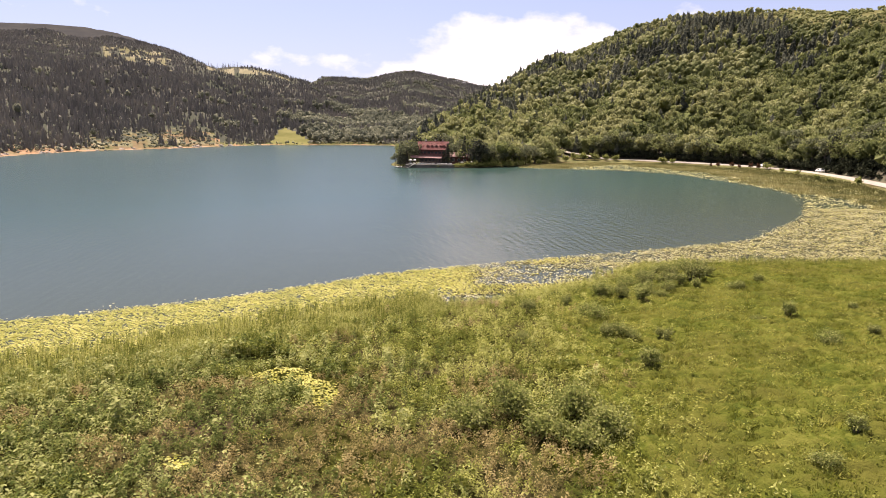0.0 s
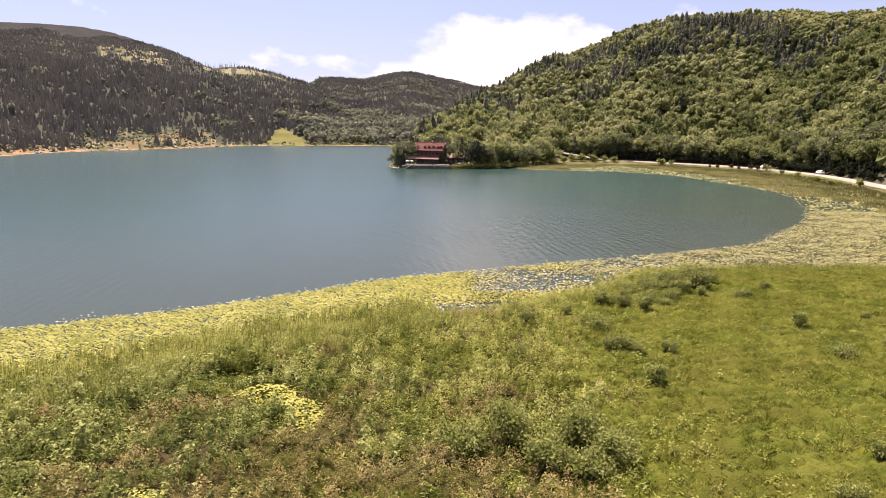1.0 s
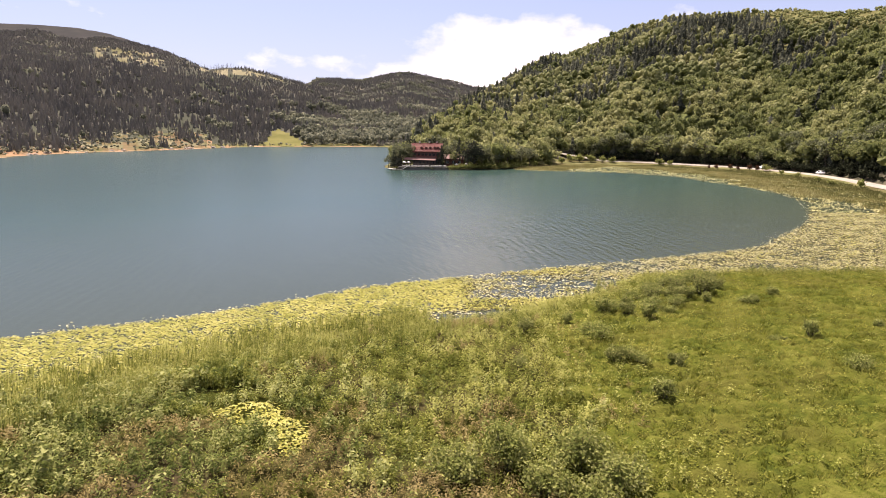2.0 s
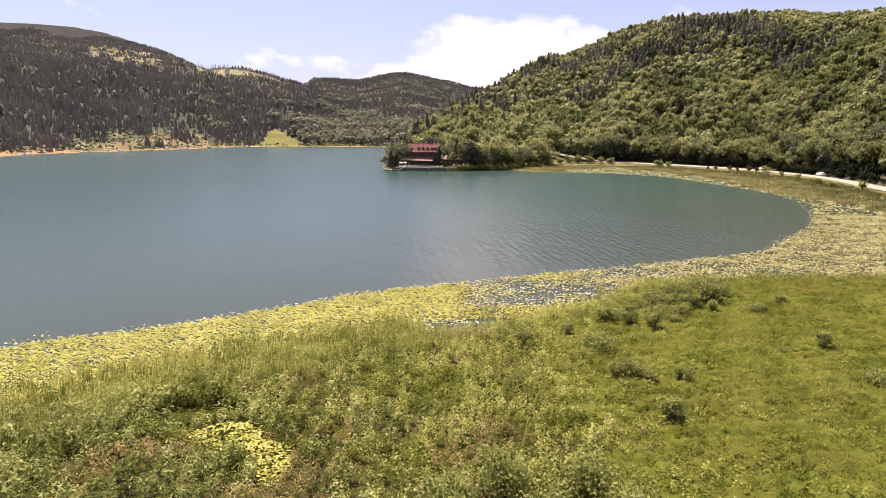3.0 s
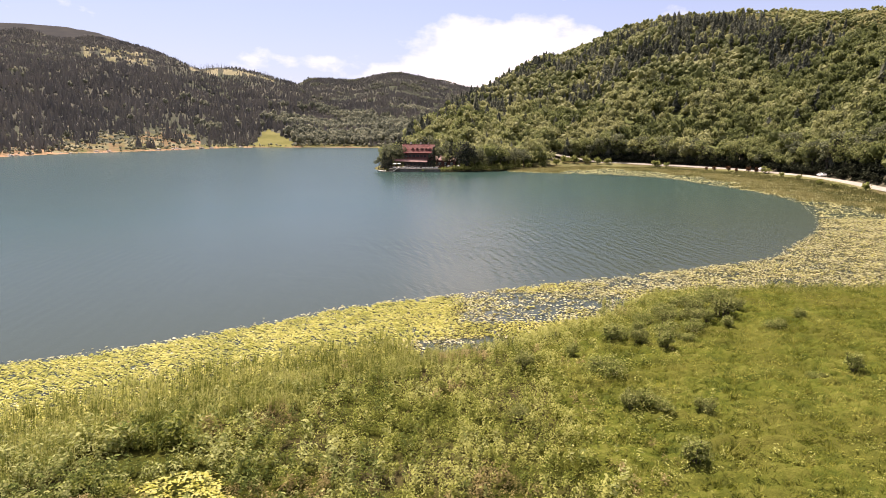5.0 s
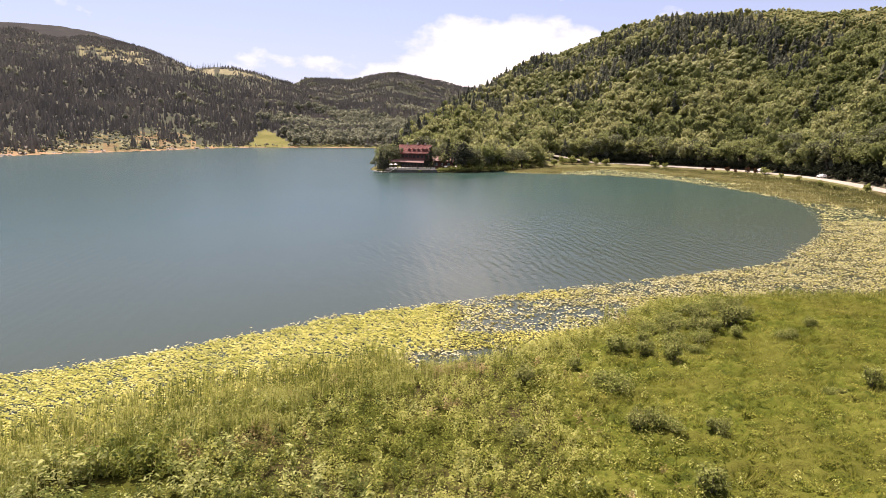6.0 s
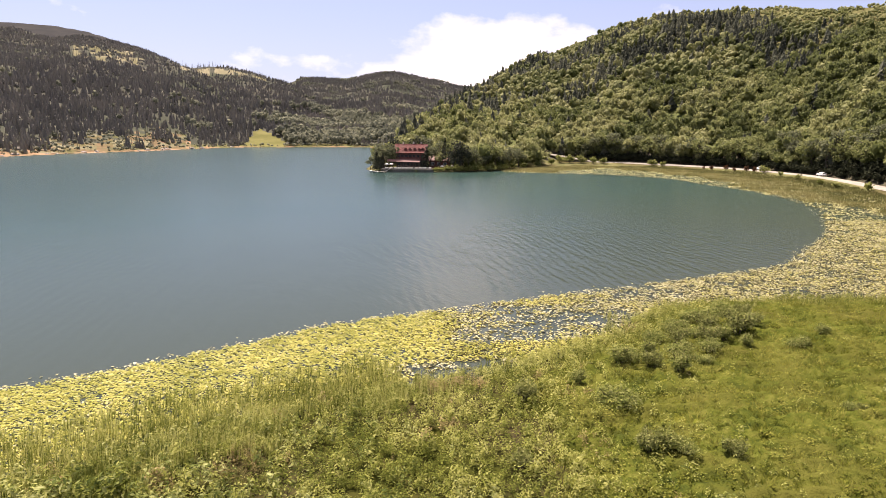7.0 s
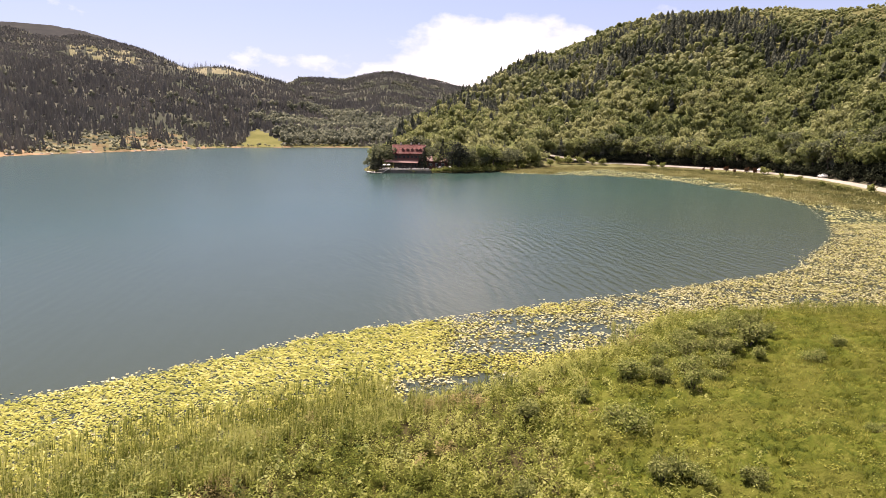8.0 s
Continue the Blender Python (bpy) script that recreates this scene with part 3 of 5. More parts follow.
    f = np.stack([0.55 * np.cos(a), 0.55 * np.sin(a), np.full(boughs, 0.9)], 1) + rng.normal(size=(boughs, 3)) * 0.2
    return merge([(np.concatenate(vs), np.concatenate(fs)), leaf_cards(c, f, reach * rng.uniform(1.0, 1.6, boughs), reach * rng.uniform(0.8, 1.3, boughs), rng)])


def scatter(name, templates, x, y, z, size, rng, mats, label, category, tall=None, tint=None, lean=0.0):
    """Many plants of a kind joined into one mesh of kind stuff."""
    n = len(x)
    pick = rng.integers(len(templates), size=n)
    turn = rng.uniform(0, 2 * math.pi, n)
    tint = rng.uniform(0, 1, n) if tint is None else tint
    size = np.asarray(size) * np.ones(n)
    tall = size if tall is None else tall
    V, F, T, k = [], [], [], 0
    for t, (tv, tf) in enumerate(templates):
        sel = np.where(pick == t)[0]
        if not len(sel):
            continue
        c, s = np.cos(turn[sel])[:, None], np.sin(turn[sel])[:, None]
        px = (tv[None, :, 0] * c - tv[None, :, 1] * s) * size[sel][:, None] + x[sel][:, None]
        py = (tv[None, :, 0] * s + tv[None, :, 1] * c) * size[sel][:, None] + y[sel][:, None]
        pz = tv[None, :, 2] * tall[sel][:, None]
        if lean:
            px = px + lean * pz * pz / np.maximum(tall[sel][:, None], 0.1)
        V.append(np.stack([px, py, pz + z[sel][:, None]], -1).reshape(-1, 3))
        F.append((tf[None] + (np.arange(len(sel)) * len(tv))[:, None, None] + k).reshape(-1, 3))
        T.append(np.repeat(tint[sel], len(tv)))
        k += len(sel) * len(tv)
    ob = mesh_from(name, np.concatenate(V), np.concatenate(F), mats, attrs={"tint": np.concatenate(T)})
    return tagged(ob, label, category, kind="stuff")


def polar_points(rng, count, b0, b1, r0, r1):
    b = np.radians(rng.uniform(b0, b1, count))
    r = np.sqrt(rng.uniform(r0 ** 2, r1 ** 2, count))
    return r * np.sin(b), r * np.cos(b)


def keep(mask, *arrays):
    return [a[mask] for a in arrays]


def build_far_woods():
    rng = np.random.default_rng(11)
    crowns = [crown_template(rng, 5, 16) for _ in range(7)]
    leafy_crowns = [crown_template(rng, 4, 84, 1.05, 0.8) for _ in range(8)]
    low_crowns = [crown_template(rng, 1, 7, 2.5) for _ in range(6)]
    firs = [fir_template(rng, 3, 1, 5) for _ in range(9)]
    # eastern hill: broadleaf wood with fir stands
    x, y = polar_points(rng, 13300, -5.6, 36, 200, 800)
    b, r = bearing_range(x, y)
    rb = table(b, BASES["east"])
    rr = table(b, HILLS["east"][1])
    d = lake_distance(x, y)
    road_d, _ = line_distance(x, y, ROAD)
    ok = np.where(b > 9, uphill(x, y), r > rb - 24) & (r < rr * 1.04) & (d > 4) & (road_d > 6.5) & ~((x > -24) & (x < 1) & (y < 306))
    ok &= ~((hill_height(x, y) > 88) & (b > 15.5) & (b < 40) & (waves(x, y, 45, 61) > -0.05) & (r > rr * 0.93))
    ok &= np.hypot(x + 10, y - 310) > 15
    open_top = smooth((r - rb) / (rr - rb), 0.70, 0.86) * smooth(b, 15, 20)
    thinned = rng.uniform(size=len(x)) < 0.8 * open_top
    x, y, b, r, rr, thinned = keep(ok, x, y, b, r, rr, thinned)
    z = ground_height(x, y)
    rel = (r - table(b, BASES["east"])) / (rr - table(b, BASES["east"]))
    firry = waves(x, y, 120, 77, 3) + 0.55 * smooth(rel, 0.35, 0.75) - 0.7 * smooth(b, 22, 28) 
    firry = firry + 0.5 * np.exp(-((b - 19.5) / 3.5) ** 2 - ((rel - 0.88) / 0.1) ** 2) + 1.1 * np.exp(-((b - 24.5) / 1.8) ** 2 - ((rel - 0.58) / 0.15) ** 2) - 0.3 * (1 - smooth(rel, 0.1, 0.35))
    firry = firry + 0.8 * np.exp(-((b - 21) / 3.8) ** 2 - ((rel - 0.76) / 0.09) ** 2) + 1.1 * np.exp(-((b - 27.5) / 2.0) ** 2 - ((rel - 0.42) / 0.14) ** 2) + 0.5 * np.exp(-((b - 15) / 4) ** 2 - ((rel - 0.5) / 0.08) ** 2) - 0.6 * smooth(b, 23, 26) * smooth(rel, 0.7, 0.8)
    fir = (firry > 0.36) & (rng.uniform(size=len(x)) < 0.7) | (rng.uniform(size=len(x)) < 0.03)
    tint = np.clip(0.54 + 0.5 * waves(x, y, 90, 13, 2) + rng.normal(0, 0.2, len(x)), 0, 1)
    bare = smooth(rel, 0.62, 0.9) * smooth(b, 13.5, 18)
    s = rng.uniform(0.7, 1.25, len(x)) * (1 - np.where(fir, 0.3, 0.72) * bare) * (1 - 0.25 * smooth(b, 22, 26) * smooth(rel, 0.45, 0.7))
    # tint: bare crown paler, left side paled for haze, right darkened for shade
    tint = np.clip(tint + 0.3 * bare + 0.07 * (1 - smooth(b, 8, 20)) - 0.25 * smooth(b, 20, 27) * (1 - bare), 0, 1)
    fir &= ~((rel > 0.87) & (b > 9))
    m = ~fir & ~thinned & (r < 480)
    scatter("broadleaf_wood", leafy_crowns, x[m], y[m], z[m] - 0.8, s[m], rng, [MAT_BEECH], "leafy green broadleaf wood on the lower hillside", "forest", s[m] * rng.uniform(0.95, 1.5, m.sum()), tint[m])
    m = ~fir & ~thinned & (r >= 480)
    scatter("broadleaf_wood", crowns, x[m], y[m], z[m] - 0.8, s[m], rng, [MAT_BEECH], "dense green broadleaf wood covering the hillside", "forest", s[m] * rng.uniform(0.95, 1.5, m.sum()), tint[m])
    tiered = [fir_template(rng, 24, 3, 6) for _ in range(6)]
    scatter("fir_wood", tiered, x[fir], y[fir], z[fir] - 0.5, 6.2 * s[fir], rng, [MAT_DARK_LEAF], "dark fir stands among the broadleaf trees", "forest", 11 * s[fir] * rng.uniform(0.75, 1.2, fir.sum()), tint[fir])
    # low scrub thickening the open crown of the hill
    x, y = polar_points(rng, 9000, 11, 36, 400, 800)
    b, r = bearing_range(x, y)
    rr = table(b, HILLS["east"][1])
    rel = (r - table(b, BASES["east"])) / (rr - table(b, BASES["east"]))
    x, y, rel, b = keep((rel > 0.6) & (rel < 1.03) & (rng.uniform(size=len(x)) < smooth(b, 12, 18)) & (waves(x, y, 45, 61) < 0.35), x, y, rel, b)
    s = rng.uniform(0.28, 0.5, len(x))
    scatter("hilltop_scrub", low_crowns, x, y, ground_height(x, y) - 0.6, s, rng, [MAT_BEECH], "light green scrub on the open crown of the hill", "scrub", s, np.clip(0.72 + 0.25 * waves(x, y, 70, 203, 2) + rng.normal(0, 0.12, len(x)), 0, 1))
    # west and north slopes: haze-paled firs, thinner towards the heath and round the clearings
    x, y = polar_points(rng, 48000, -38, 6, 440, 1580)
    nx, ny = polar_points(rng, 11000, -13, 6, 780, 1570)
    x, y = np.append(x, nx), np.append(y, ny)
    b, r = bearing_range(x, y)
    d = lake_distance(x, y)
    top = np.where(b < -19.5, 1560, np.where(b < -17.6, 1215, np.where(b < -11.5, 1260, 1570)))
    gaps = waves(x, y, 55, 41, 3)
    low = d < 70
    ok = (d > 12) & (r < top) & ~clearing(x, y) & ~(pasture(x, y) & (rng.uniform(size=len(x)) < 0.96)) & (r > table(b, BASES["far"]) - 6)
    ok &= ~((gaps > 0.8) & (b < -11)) & ~(low & (b < -19) & (gaps > -0.25) & (b > -29)) & ~heath(x, y)
    ok &= ~((b > 1) & (r < 600))
    x, y, b, r = keep(ok, x, y, b, r)
    z = ground_height(x, y)
    broad = (waves(x, y, 130, 91, 3) - 0.75 + 1.1 * smooth(b, -17, -10) - 0.9 * smooth(r, 850, 1050) > 0.0) & (b > -22) | (rng.uniform(size=len(x)) < 0.006)
    high = smooth(r, 900, 1200)
    s = rng.uniform(0.6, 1.25, len(x)) * (1 - 0.45 * high)
    tint = np.clip(np.where(broad, 0.22, 0.5) + 0.3 * waves(x, y, 110, 14, 2) + rng.normal(0, 0.2, len(x)), 0, 1)
    m = ~broad
    scatter("far_fir_forest", firs, x[m], y[m], z[m] - 0.5, 4.4 * s[m], rng, [MAT_HAZED_FIR], "fir forest on the far lakeside slopes, its colour paled for haze", "forest", 7.8 * s[m] * rng.uniform(0.75, 1.25, m.sum()), tint[m])
    # these crowns carry the haze-greyed leaf colour
    scatter("far_broadleaf_wood", low_crowns, x[broad], y[broad], z[broad] - 0.8, s[broad] * 1.0, rng, [MAT_HAZED_LEAF], "patches of broadleaf trees on the far slopes", "forest", s[broad] * 1.3, tint[broad])

    # low young firs closing the upper slope below the heath
    x, y = polar_points(rng, 6500, -38, -22, 1000, 1480)
    x, y = keep(~heath(x, y) & ~pasture(x, y), x, y)
    young = [fir_template(rng, 4, 1) for _ in range(6)]
    s = rng.uniform(0.6, 1.1, len(x))
    scatter("young_fir_thicket", young, x, y, ground_height(x, y) - 0.4, 5.0 * s, rng, [MAT_HAZED_FIR], "close thicket of young firs below the heath", "forest", 4.2 * s)
    # pale dead trunks standing among the firs
    x, y = polar_points(rng, 5200, -34, -9, 520, 1250)
    d = lake_distance(x, y)
    b, r = bearing_range(x, y)
    x, y = keep((d > 15) & ~heath(x, y) & ~clearing(x, y) & (waves(x, y, 90, 201, 2) + 0.5 * np.exp(-((b + 17) / 4) ** 2) > 0.35), x, y)
    snag = [(np.array([(-0.5, 0, 0), (0.5, 0, 0), (0.12, 0, 1), (0, -0.5, 0), (0, 0.5, 0), (0.05, 0.1, 1)]), np.array([(0, 1, 2), (3, 4, 5)]))]
    scatter("dead_trunks", snag, x, y, ground_height(x, y), rng.uniform(0.5, 0.9, len(x)), rng, [MAT_SNAG], "pale grey dead trunks standing among the firs", "dead trees", rng.uniform(6, 11, len(x)))
    # scrub along the far beach
    x, y = polar_points(rng, 4200, -36, -4, 450, 760)
    d = lake_distance(x, y)
    b, r = bearing_range(x, y)
    x, y = keep((d > 3) & (d < np.where(b < -19, 62, 26)) & (rng.uniform(size=len(x)) < np.where(b > -12.5, 0.8, np.where(b < -29, 0.95, 0.8))) & ~clearing(x, y), x, y)
    s = rng.uniform(0.22, 0.55, len(x))
    scatter("far_shore_scrub", low_crowns, x, y, ground_height(x, y) - 0.3, s, rng, [MAT_HAZED_LEAF], "low scrub dotted along the far beach", "scrub", s, rng.uniform(0, 0.8, len(x)))


build_far_woods()


# ---- marsh and meadow plants ----
def herb_template(rng, leaves=12, tall=0.7, leaf=0.15):
    z = np.sort(rng.uniform(0.2, 1.0, leaves)) * tall
    a = np.arange(leaves) * 2.4 + rng.uniform(0, 6)
    out = rng.uniform(0.03, 0.20, leaves) * (1.15 - 0.5 * z / tall)
    c = np.stack([out * np.cos(a), out * np.sin(a), z], 1)
    f = np.stack([np.cos(a) * 0.5, np.sin(a) * 0.5, np.full(leaves, 0.8)], 1) + rng.normal(size=(leaves, 3)) * 0.3
    return leaf_cards(c, f, rng.uniform(0.8, 1.3, leaves) * leaf, rng.uniform(0.35, 0.6, leaves) * leaf, rng)


def tuft_template(rng, blades=12, spread=0.16, tall=0.42, width=0.028, bend=0.25):
    vs, fs = [], []
    for i in range(blades):
        a, q = rng.uniform(0, 6.283), spread * math.sqrt(rng.uniform())
        h, dr = tall * rng.uniform(0.6, 1.1), rng.uniform(0.05, bend)
        w, t = width * rng.uniform(0.7, 1.3), rng.uniform(0, 6.283)
        bx, by = q * math.cos(a), q * math.sin(a)
        dx, dy = w / 2 * math.cos(t), w / 2 * math.sin(t)
        vs += [(bx - dx, by - dy, 0), (bx + dx, by + dy, 0), (bx + dr * math.cos(a), by + dr * math.sin(a), h)]
        fs.append((3 * i, 3 * i + 1, 3 * i + 2))
    return np.array(vs), np.array(fs)


def mound_template(rng, leaves=18, wide=0.42, tall=0.30, leaf=0.12):
    """A soft leafy tussock: leaves lying over a low dome."""
    d = rng.normal(size=(leaves, 3))
    d[:, 2] = np.abs(d[:, 2]) * 0.8 + 0.1
    d /= np.linalg.norm(d, axis=1)[:, None]
    c = d * (wide, wide, tall) * rng.uniform(0.75, 1.1, (leaves, 1))
    return leaf_cards(c, d * (0.8, 0.8, 1) + (0, 0, 0.35) + rng.normal(size=(leaves, 3)) * 0.28, rng.uniform(0.8, 1.4, leaves) * leaf, rng.uniform(0.45, 0.7, leaves) * leaf, rng)


def reed_template(rng, stems=5, tall=1.25):
    v, f = tuft_template(rng, stems, 0.16, tall, 0.06, 0.08)
    z = rng.uniform(0.35, 0.95, 4) * tall
    a = rng.uniform(0, 6.283, 4)
    c = np.stack([0.2 * np.cos(a), 0.2 * np.sin(a), z], 1)
    lv = leaf_cards(c, np.stack([np.cos(a), np.sin(a), 0.4 * np.ones_like(a)], 1), 0.24, 0.05, rng)
    return merge([(v, f), lv])


def pad_template(rng, sides=4):
    """A floating heart-shaped leaf with a notch and a rim that curls up a little."""
    a = np.linspace(0.25, 2 * math.pi - 0.25, sides)
    ring = np.stack([np.cos(a), np.sin(a) * rng.uniform(0.8, 1.0), rng.uniform(0.0, 0.13, sides)], 1)
    v = np.vstack([[[0, 0, 0.02]], ring])
    a, k = rng.uniform(0, 6.283), math.tan(radians(rng.uniform(2, 18)))
    v[:, 2] += k * (v[:, 0] * math.cos(a) + v[:, 1] * math.sin(a) + 1)
    return v, np.array([(0, 1 + i, 2 + i) for i in range(sides - 1)])


def box_points(rng, count, x0, x1, y0, y1):
    return rng.uniform(x0, x1, count), rng.uniform(y0, y1, count)


POOL = curve_through([(-14.4, 40.8), (-12.7, 42.6), (-10.9, 42.4), (-9.6, 40.4), (-8.3, 39.6), (-7.8, 37.3), (-8.5, 35.4), (-9.4, 36.4), (-10.0, 38.6), (-12.2, 39.2)], 4, True)
POOL_SMALL = curve_through([(-15.6, 29.4), (-14.2, 29.5), (-13.5, 28.6), (-14.6, 28.0)], 4, True)


HOLLOW = curve_through([(-17.6, 43.6), (-15.6, 44.7), (-12.4, 44.6), (-12.6, 43.6), (-14.6, 43.2), (-16.4, 42.8)], 4, True)


def in_pool(x, y):
    return inside(x, y, POOL) | inside(x, y, POOL_SMALL)


def view_wedge(x, y, margin=1.0):
    """The part of the near land that the walk looks over."""
    return (np.abs(x - 0.3) < (y + 5) * 0.73 + margin) & (y > 22)


def build_marsh():
    rng = np.random.default_rng(23)
    # leafy marsh herbs
    herbs = [herb_template(rng) for _ in range(10)]
    x, y = box_points(rng, 94000, -62, 30, 22, 84)
    wx, wy = box_points(rng, 8500, -17, 12, -9, 22.5)
    x, y = np.append(x, wx), np.append(y, wy)
    d = lake_distance(x, y)
    line = meadow_line(y)
    patch = waves(x, y, 2.6, 51, 3)
    fade = rng.exponential(2.6, len(x)) - 1.5
    ok = (view_wedge(x, y) | (y < 22.5)) & (d > 0.3) & (x < line + fade + 1.5 * patch) & ~(in_pool(x, y) & (rng.uniform(size=len(x)) < 0.95)) & ~inside(x, y, HOLLOW)
    ok &= ~((waves(x, y, 1.3, 451, 2) < -0.3) & (rng.uniform(size=len(x)) < 0.7))
    x, y, d, patch = keep(ok, x, y, d, patch)
    z = ground_height(x, y)
    rusty = (waves(x, y, 9, 53, 3) + 1.15 * np.exp(-((x + 6) / 9) ** 2 - ((y - 30.5) / 7.5) ** 2) + 0.8 * np.exp(-((x - 6) / 4) ** 2 - ((y - 28) / 3) ** 2) > 0.55) & (rng.uniform(size=len(x)) < 0.85)
    s = rng.uniform(0.7, 1.25, len(x)) * (1 + 0.28 * patch)
    clump = waves(x, y, 1.3, 451, 2)
    s = s * (1 + 0.36 * clump)
    s = s * (1 + 0.55 * np.exp(-((x + 15) / 4) ** 2 - ((y - 46) / 1.6) ** 2))
    tint = np.clip(0.37 + 0.24 * waves(x, y, 6, 57, 3) + 0.14 * patch + 0.3 * np.exp(-d / 4.0) + 0.3 * clump + 0.1 * smooth(x, -4, 4) + rng.normal(0, 0.13, len(x)), 0, 1)
    mint = ~rusty & (rng.uniform(size=len(x)) < np.clip(0.75 - 0.075 * (x + 9) + 0.5 * waves(x, y, 11, 401, 2), 0.06, 0.85) * (1 - 0.8 * smooth(y, 41, 48)))
    broad = [herb_template(rng, 12, 0.85, 0.18) for _ in range(8)]
    scatter("broad_leaved_marsh_plants", broad, x[mint], y[mint], z[mint] - 0.05, s[mint], rng, [MAT_MINT], "grey-green broad-leaved plants crowding the wet marsh", "marsh plants", None, tint[mint])
    g = ~rusty & ~mint
    scatter("marsh_herbs", herbs, x[g], y[g], z[g] - 0.05, s[g], rng, [MAT_HERB], "dense leafy green marsh herbs behind the reeds", "marsh plants", None, tint[g])
    scatter("rusty_marsh_plants", herbs, x[rusty], y[rusty], z[rusty] - 0.05, s[rusty] * 0.9, rng, [MAT_BROWN], "low russet-brown marsh plants among the herbs", "marsh plants", None, tint[rusty])
    # the turf itself, humped into small tussocks
    nx, ny, step = 206, 340, 0.3
    gx, gy = np.meshgrid(5 + np.arange(nx) * step, -9 + np.arange(ny) * step)
    x, y = gx.ravel(), gy.ravel()
    x, y = x + 0.1 * waves(x, y, 1.3, 311, 2), y + 0.1 * waves(x, y, 1.3, 313, 2)
    d = lake_distance(x, y)
    reach = np.clip(smooth(x - meadow_line(y) + 1.5, 0, 1.5) * smooth(d, 0.1, 1.4), 0, 1)
    hump = 0.20 * np.abs(waves(x, y, 1.5, 301, 3)) + 0.15 * waves(x, y, 1.0, 303, 2) + 0.13 * waves(x, y, 3.2, 305, 2)
    z = ground_height(x, y) + (0.13 + hump) * reach - 0.10 * (1 - reach)
    # hump tops tinted lighter, hollows darker: their shading put into the colour
    tint = np.clip(0.42 + 0.9 * hump + 0.3 * waves(x, y, 7, 59, 3) + 0.25 * waves(x, y, 1.4, 307, 2), 0, 1)
    i, j = np.meshgrid(np.arange(nx - 1), np.arange(ny - 1))
    f = np.stack([j * nx + i, j * nx + i + 1, (j + 1) * nx + i + 1, (j + 1) * nx + i], -1).reshape(-1, 4)
    f = f[((view_wedge(x, y, 2) | ((y < 24) & (x < 24))) & (reach > 0))[f].any(1)]
    tagged(mesh_from("meadow_turf", np.stack([x, y, z], 1), f, [MAT_TURF], None, True, {"tint": tint}), "soft humped yellow-green meadow turf", "grass", kind="stuff")
    # meadow grass
    tufts = [tuft_template(rng, 8, 0.24, 0.26, 0.045, 0.22) for _ in range(8)]
    x, y = box_points(rng, 46000, 3, 72, 22, 92)
    wx, wy = box_points(rng, 2600, 4, 20, -9, 22.5)
    x, y = np.append(x, wx), np.append(y, wy)
    d = lake_distance(x, y)
    patch = waves(x, y, 1.7, 58, 3)
    ok = (view_wedge(x, y) | (y < 22.5)) & (d > 0.2) & (x > meadow_line(y) - 2.5 + 2 * patch)
    x, y, patch = keep(ok, x, y, patch)
    z = ground_height(x, y)
    tint = np.clip(0.5 + 0.35 * waves(x, y, 7, 59, 3) + 0.35 * patch + 0.5 * np.exp(-((x - 10) / 1.6) ** 2 - ((y - 40.5) / 2.2) ** 2) + rng.normal(0, 0.13, len(x)), 0, 1)
    s = rng.uniform(0.75, 1.2, len(x)) * (1 + 0.8 * patch)
    scatter("meadow_grass", tufts, x, y, z + 0.06, s * 1.3, rng, [MAT_GRASS], "yellow-green meadow grass combed by the wind", "grass", s, tint, 0.45)
    # tussocks: dense mounds of outward-leaning blades
    mounds = [mound_template(rng) for _ in range(10)]
    x, y = box_points(rng, 10500, 3, 72, 22, 92)
    d = lake_distance(x, y)
    patch = waves(x, y, 2.4, 158, 3)
    ok = view_wedge(x, y) & (d > 0.2) & (x > meadow_line(y) - 1) & (patch > -0.6)
    x, y, patch = keep(ok, x, y, patch)
    tint = np.clip(0.5 + 0.3 * waves(x, y, 9, 59, 3) + 0.3 * patch + rng.normal(0, 0.16, len(x)), 0, 1)
    s = rng.uniform(0.6, 1.35, len(x)) * (1 + 0.6 * patch)
    scatter("meadow_tussocks", mounds, x, y, ground_height(x, y) + 0.05, s, rng, [MAT_GRASS], "rounded yellow-green grass tussocks in the meadow", "grass", s * 0.9, tint, 0.15)
    # small leafy herbs scattered through the grass
    low_herbs = [herb_template(rng, 9, 0.32, 0.12) for _ in range(6)]
    x, y = box_points(rng, 22000, 3, 72, 22, 92)
    d = lake_distance(x, y)
    ok = view_wedge(x, y) & (d > 0.2) & (x > meadow_line(y) - 1) & (waves(x, y, 4.5, 159, 3) > 0.18)
    x, y = keep(ok, x, y)
    scatter("meadow_herbs", low_herbs, x, y, ground_height(x, y) + 0.06, rng.uniform(0.8, 1.5, len(x)), rng, [MAT_HERB], "low leafy herbs scattered through the meadow grass", "meadow plants", None, rng.uniform(0.05, 0.6, len(x)))
    # reeds along the water's edge
    reeds = [reed_template(rng) for _ in range(8)]
    x, y = box_points(rng, 150000, -66, 66, 22, 98)
    d = lake_distance(x, y)
    ok = view_wedge(x, y, 3) & (d < np.where(x < -8, 5.5, 3.0) + 2 * waves(x, y, 6, 71)) & (d > np.where(x > -2, -1.0, -6.0) + 1.6 * waves(x, y, 5, 73)) & (rng.uniform(size=len(x)) < np.where(x > 2, 0.45, np.interp(d, [-6.5, -3.5, -1, 0.5], [0.2, 0.5, 0.9, 1.0]))) & ~in_pool(x, y)
    x, y, d = keep(ok, x, y, d)
    z = np.maximum(ground_height(x, y), -0.1)
    tint = np.clip(0.5 + 0.3 * waves(x, y, 8, 79) + rng.normal(0, 0.15, len(x)), 0, 1)
